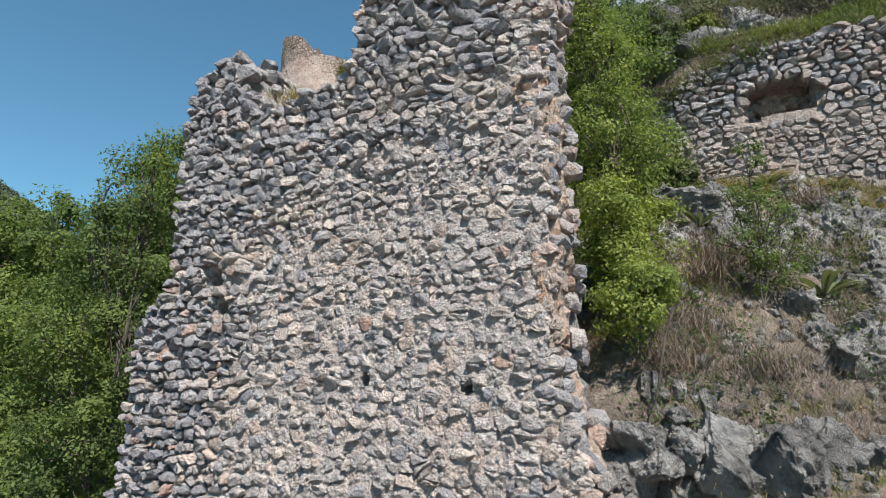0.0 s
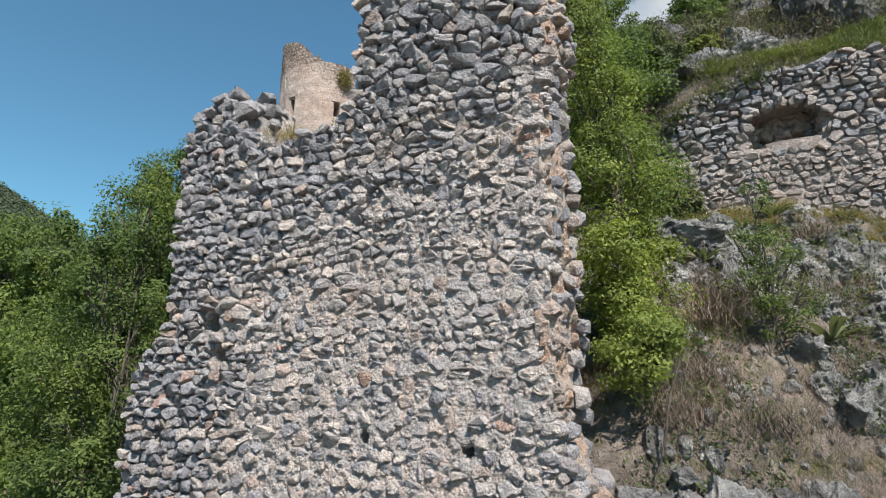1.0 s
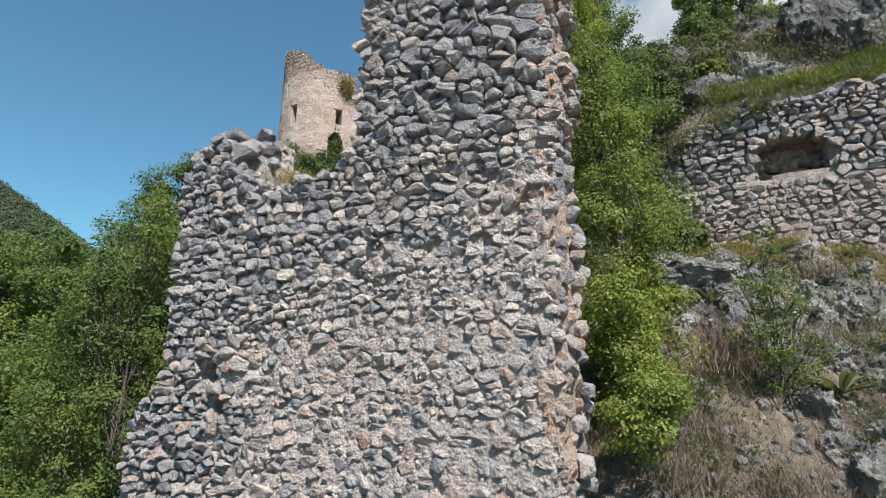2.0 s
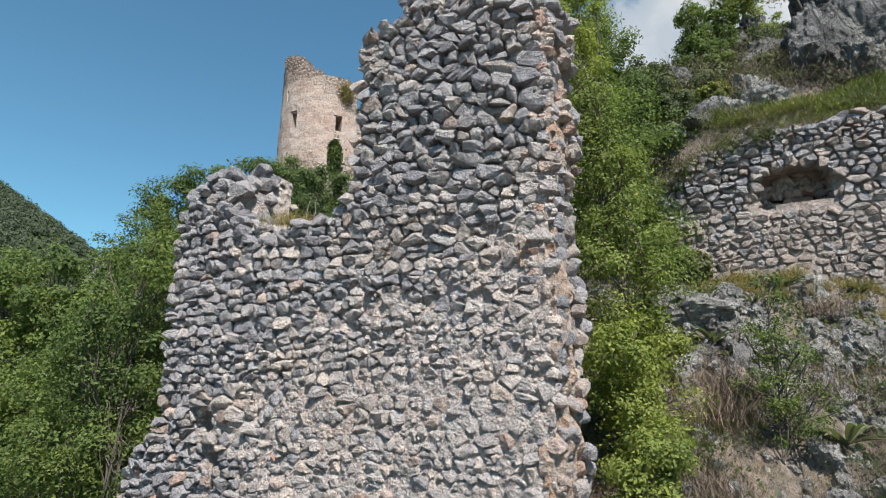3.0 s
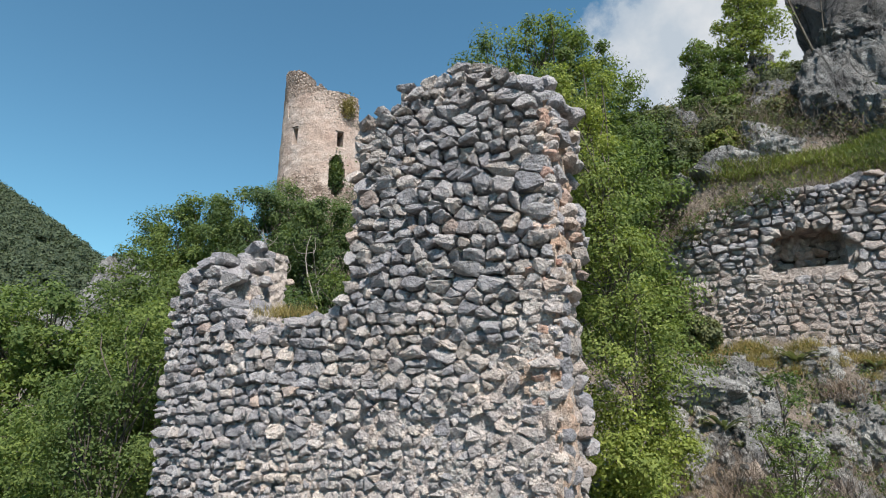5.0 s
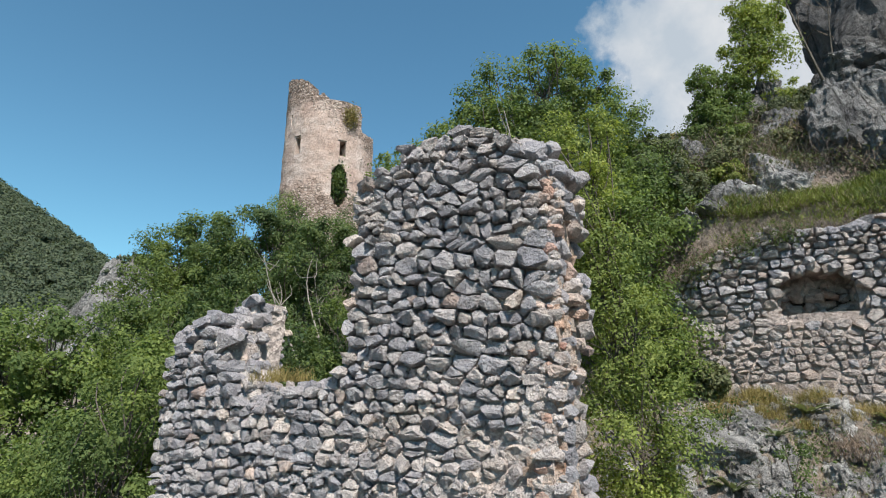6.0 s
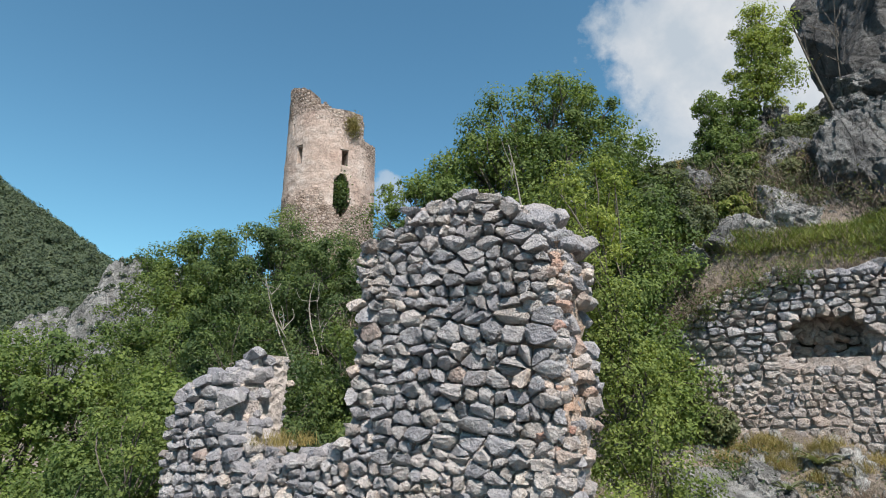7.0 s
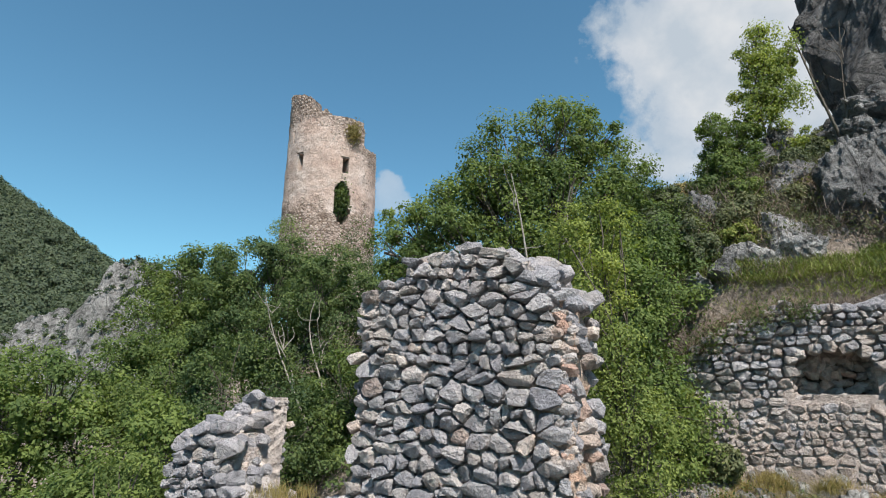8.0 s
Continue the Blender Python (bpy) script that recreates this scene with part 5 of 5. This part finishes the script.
def cover():
    slope = ((1.6, 10.0), (5.6, 12.0))
    front = lambda x, y: y < terrace_line(x) - 0.15 and x > 1.7 + 0.1 * rng.random() and (x > 5.6 or fbm((x, y, 5), 3, 0.9) > -0.42)
    off_shelf = lambda x, y: front(x, y) and (x < 4.2 or y < terrace_line(x) - 1.3 or rng.random() < 0.15)
    above = lambda x, y: terrace_line(x) + 1.0 < y < terrace_line(x) + 3.2 and fbm((x, y, 2), 3, 1.1) > -0.32
    band = lambda x, y: terrace_line(x) + 1.2 + 0.25 * fbm((x, y, 4), 2, 0.8) < y < terrace_line(x) + (1.75 if 6.0 < x < 8.7 else 2.2) + 0.3 * fbm((x, y, 6), 2, 0.9)
    dry = lambda x, y: terrace_line(x) + 0.75 < y < terrace_line(x) + 1.7 or above(x, y) and rng.random() < 0.3
    for name, label, pts, length, width, mat in (
            ("dry_grass", "tufts of dry straw-coloured grass on the slope", tufts(900, slope, off_shelf, 26, 0.08), 0.16, 0.0024, M_DRY),
            ("green_grass", "tufts of greenish grass on the slope", tufts(480, slope, off_shelf, 30, 0.09), 0.17, 0.0028, M_GRASS),
            ("terrace_grass", "yellow-green grass on the slope above the terrace", tufts(3600, ((4.2, 11.5), (9.0, 16.0)), band, 14, 0.14), 0.17, 0.0075, M_GRASS),
            ("terrace_stalks", "dry brown stalks on the slope above the terrace", tufts(1600, ((4.2, 11.5), (9.0, 16)), dry, 14, 0.14), 0.22, 0.0045, M_TWIG),
            ("dry_twigs", "tangle of dry brown twigs and dead stalks", tufts(1500, ((1.8, 6.5), (6.4, 9.6)), front, 26, 0.14), 0.2, 0.0019, M_TWIG)):
        ob = new(name, mesh(name, *blades(pts, length, width, 0.75), mat))
        tagged(ob, label, "grass", kind="stuff")
    for x, y, h in ((3.7, 8.3, 0.6), (3.2, 7.6, 0.45), (4.2, 8.7, 0.5), (2.7, 7.2, 0.4), (3.6, 7.0, 0.35), (6.3, 9.9, 0.4), (5.2, 8.6, 0.4)):
        base = np.array((x, y, surface(x, y) - 0.02))
        t = thing("dry_shrub", base, "dead brown shrub of thin twigs on the slope", "shrub", "dry shrubs on the slope")
        pts = base + rng.normal(size=(900, 3)) * (0.22, 0.22, 0.05) + np.abs(rng.normal(size=(900, 1))) * (0, 0, h * 0.35)
        part("twig_tangle", mesh("twig_tangle", *blades(pts, h * 0.55, 0.004, 0.6), M_TWIG), t, kind="stuff")
    got = []
    for _ in range(260):
        x = rng.uniform(4.4, 10)
        y = float(terrace_line(x)) + rng.uniform(0.35, 1.0)
        got.append(np.array((x, y, np.interp(x, [4.1, 4.6, 5.3, 6.3, 7.4, 12], [8.7, 9.2, 10.0, 10.4, 10.45, 10.5]))) + rng.normal(size=(50, 3)) * (0.1, 0.1, 0.02))
    ob = new("coping_grass", mesh("coping_grass", *blades(np.concatenate(got), 0.2, 0.0025, 0.9), M_TWIG))
    tagged(ob, "dry brown stalks hanging over the terrace wall's top", "grass", kind="stuff")
    got = []
    for _ in range(1700):
        x, y = rng.uniform(1.9, 9), rng.uniform(6.2, 15)
        if (off_shelf(x, y) if y < terrace_line(x) + 0.6 else above(x, y)) and fbm((x, y, 12), 3, 0.6) > -0.15:
            h = rng.uniform(0.06, 0.2)
            got.append(np.array((x, y, surface(x, y) + h * 0.7)) + rng.normal(size=(40, 3)) * h * (0.9, 0.9, 0.6))
    ob = new("weeds", mesh("weeds", *leaf_cards(np.concatenate(got), 0.03), M_DULL))
    tagged(ob, "low grey-green weeds scattered over the slope", "weeds", kind="stuff")
    got = []
    for _ in range(16000):
        x, y = rng.uniform(1.7, 10), rng.uniform(5.8, 12)
        if y < terrace_line(x) - 0.1:
            got.append((x, y, surface(x, y) + 0.02))
    ob = new("litter", mesh("litter", *blades(np.array(got), 0.16, 0.003, 3.0), M_TWIG))
    tagged(ob, "fallen dry stalks lying over the slope", "litter", kind="stuff")
    got = []
    for _ in range(620):
        x, y = rng.uniform(3.0, 12), rng.uniform(13, 21)
        if y > terrace_line(x) + 2.2 and fbm((x, y, 17), 3, 0.5) > -0.25:
            h = rng.uniform(0.15, 0.42)
            d = rng.normal(size=(64, 3))
            d[:, 2] = np.abs(d[:, 2])
            d /= np.linalg.norm(d, axis=1)[:, None]
            got.append(np.array((x, y, surface(x, y))) + d * h * rng.uniform(0.5, 1.1, (64, 1)))
    ob = new("hillside_scrub", mesh("hillside_scrub", *leaf_cards(np.concatenate(got), 0.055), M_SAGE))
    tagged(ob, "low grey-green scrub covering the upper hillside", "scrub", kind="stuff")
    got, sticks = [], []
    for _ in range(150):
        x = 4.2 + 2.6 * rng.random() ** 1.4
        y = float(terrace_line(x)) + rng.uniform(-0.12, 0.9)
        z = np.interp(x, [4.1, 4.6, 5.3, 6.3, 7.4], [8.6, 9.1, 9.9, 10.35, 10.45]) + rng.normal(0, 0.08)
        h = rng.uniform(0.1, 0.24)
        got.append(np.array((x, y, z)) + rng.normal(size=(55, 3)) * h * (0.8, 0.8, 0.6))
        sticks.append(np.array((x, y, z)) + rng.normal(size=(40, 3)) * h * (0.9, 0.9, 0.3))
    ob = new("terrace_brush", mesh("terrace_brush", *leaf_cards(np.concatenate(got), 0.035), M_DULL))
    tagged(ob, "green brush growing over the terrace wall's end", "brush", kind="stuff")
    ob = new("terrace_sticks", mesh("terrace_sticks", *blades(np.concatenate(sticks), 0.3, 0.003, 1.0), M_TWIG))
    tagged(ob, "dry brown sticks tangled over the terrace wall's end", "brush", kind="stuff")
    got, sticks = [], []
    for _ in range(360):
        x = rng.uniform(5.0, 11.0)
        y = float(terrace_line(x)) + rng.uniform(2.2, 5.0)
        z = surface(x, y)
        h = rng.uniform(0.15, 0.5)
        if rng.random() < 0.6:
            got.append(np.array((x, y, z + 0.5 * h)) + rng.normal(size=(60, 3)) * h * (0.7, 0.7, 0.5))
        sticks.append(np.array((x, y, z)) + rng.normal(size=(45, 3)) * h * (0.9, 0.9, 0.3))
    ob = new("crag_brush", mesh("crag_brush", *leaf_cards(np.concatenate(got), 0.045), M_SAGE))
    tagged(ob, "sparse green brush growing among the crags", "brush", kind="stuff")
    ob = new("crag_sticks", mesh("crag_sticks", *blades(np.concatenate(sticks), 0.42, 0.005, 0.7), M_TWIG))
    tagged(ob, "dry brown sticks and dead brush among the crags", "brush", kind="stuff")
    # tufts on the saddle and the ledge under the terrace wall
    got = []
    for _ in range(46):
        x = rng.uniform(4.6, 9)
        y = float(terrace_line(x)) - 0.25 - 1.1 * rng.random() ** 1.3
        k = rng.uniform(0.06, 0.13)
        n = int(3200 * k)
        got.append(np.array((x, y, surface(x, y) - 0.02)) + rng.normal(size=(n, 3)) * (k, k, 0.01))
    ob = new("ledge_grass", mesh("ledge_grass", *blades(np.concatenate(got), 0.22, 0.0028, 0.6), M_DRY))
    tagged(ob, "yellow grass tufts along the terrace wall's foot", "grass", kind="stuff")
    got = []
    for _ in range(12):
        got.append(wall_point(rng.uniform(-3.3, -2.6), 7.42, rng.uniform(0.1, 0.6)) + rng.normal(size=(40, 3)) * (0.06, 0.06, 0.01))
    ob = new("saddle_grass", mesh("saddle_grass", *blades(np.concatenate(got), 0.2, 0.003, 0.4), M_DRY))
    tagged(ob, "dry grass rooted on the wall's broken top", "grass", kind="stuff")
    # loose stones
    got = []
    for _ in range(2700):
        x, y = rng.uniform(1.6, 9), rng.uniform(5.6, 12)
        if front(x, y):
            s = rng.uniform(0.025, 0.12) * (2.3 if rng.random() < 0.2 else 1)
            v, f = STONES[int(rng.integers(40))]
            m = np.array(Euler(rng.uniform(0, 6, 3)).to_matrix()) @ np.diag((s * 1.3, s, s * 0.8))
            got.append((v @ m.T + (x, y, surface(x, y) + 0.01), f))
    ob = new("loose_stones", mesh("loose_stones", *join(got), M_ROCK))
    tagged(ob, "loose limestone rubble scattered over the slope", "stones", kind="stuff")


cover()


def mulleins():
    def mullein(at, s, label):
        t = thing("mullein", at, label, "plant", "mulleins on the slope")
        for k in range(14):
            a = 2 * math.pi * k / 7 + rng.normal(0, 0.15)
            up = rng.uniform(0.25, 0.9)
            vs, fs = [], []
            for i in range(7):
                q = i / 6
                w = 0.055 * s * math.sin(math.pi * min(0.97, q * 0.9 + 0.08))
                r = q * 0.5 * s
                z = up * r * 1.2 - 0.6 * up * s * q ** 3 * 0.5 + 0.05
                c = Vector((math.cos(a) * r, math.sin(a) * r, z))
                n = Vector((-math.sin(a), math.cos(a), 0))
                vs += [c + n * w + Vector((0, 0, w * 0.35)), c, c - n * w + Vector((0, 0, w * 0.35))]
            for i in range(6):
                fs += [(3 * i, 3 * i + 1, 3 * i + 4, 3 * i + 3), (3 * i + 1, 3 * i + 2, 3 * i + 5, 3 * i + 4)]
            part("leaf", mesh("leaf", np.array([v[:] for v in vs]) + np.array(at), np.array(fs), M_MULLEIN, True), t)
    for x, y, s in ((5.15, 8.1, 1.0), (4.25, 9.6, 0.8), (6.1, 10.6, 0.8), (5.3, 10.2, 0.6), (4.75, 7.8, 0.4), (4.4, 9.4, 0.5), (7.3, 10.4, 0.5)):
        mullein((x, y, surface(x, y)), s, "grey-green mullein rosette with long felted leaves")


M_MULLEIN = leaf_material("felted_leaves", (0.13, 0.15, 0.085), (0.16, 0.18, 0.10), (0.20, 0.215, 0.13), 0.25)
mulleins()


# ---- the cloud ----
def cloud(label, at, wide, high, thick=1.0):
    n = Nodes("cloud_vapour")
    tex = n.tree.nodes.new("ShaderNodeTexCoord")
    uv = n.tree.nodes.new("ShaderNodeSeparateXYZ")
    n.link(tex.outputs["Object"], uv.inputs[0])
    x, z = uv.outputs[0], uv.outputs[1]
    fine = 620.0 / wide
    big = n.noise(0.0022 * min(fine, 4.0), 8, 0.6)
    r = n.math("SQRT", n.math("ADD", n.math("POWER", n.math("ABSOLUTE", n.math("DIVIDE", x, wide)), 2.0), n.math("POWER", n.math("ABSOLUTE", n.math("DIVIDE", z, high)), 2.0)))
    body = n.math("ADD", n.math("SUBTRACT", 1.0, r), n.math("MULTIPLY", n.math("SUBTRACT", big, 0.5), 1.5))
    mask = n.ramp(body, [(0.06, 0.0), (0.24, 0.8 * thick), (0.5, 0.96 * thick)])
    tone = n.ramp(n.noise(0.0035, 5, 0.55), [(0.35, (0.275, 0.315, 0.355)), (0.65, (0.39, 0.405, 0.42))])
    em = n.tree.nodes.new("ShaderNodeEmission")
    n.link(tone, em.inputs[0])
    clear = n.tree.nodes.new("ShaderNodeBsdfTransparent")
    both = n.tree.nodes.new("ShaderNodeMixShader")
    n.link(mask, both.inputs[0])
    n.link(clear.outputs[0], both.inputs[1])
    n.link(em.outputs[0], both.inputs[2])
    n.link(both.outputs[0], n.out.inputs[0])
    w, h = wide * 2.2, high * 1.8
    me = mesh("cloud_backdrop", [(-w, -h, 0), (w, -h, 0), (w, h, 0), (-w, h, 0)], [(0, 1, 2, 3)], n.mat)
    ob = new("cloud_backdrop", me)
    ob.matrix_world = look(at, (0, 0, 8))
    tagged(ob, label, "cloud", kind="structure")


cloud("soft white summer cloud in the sky behind the cliff", (1190, 2060, 1430), 640.0, 820.0)
cloud("small wisp of white cloud beside the tower", (-250, 2060, 740), 85.0, 100.0, 0.5)
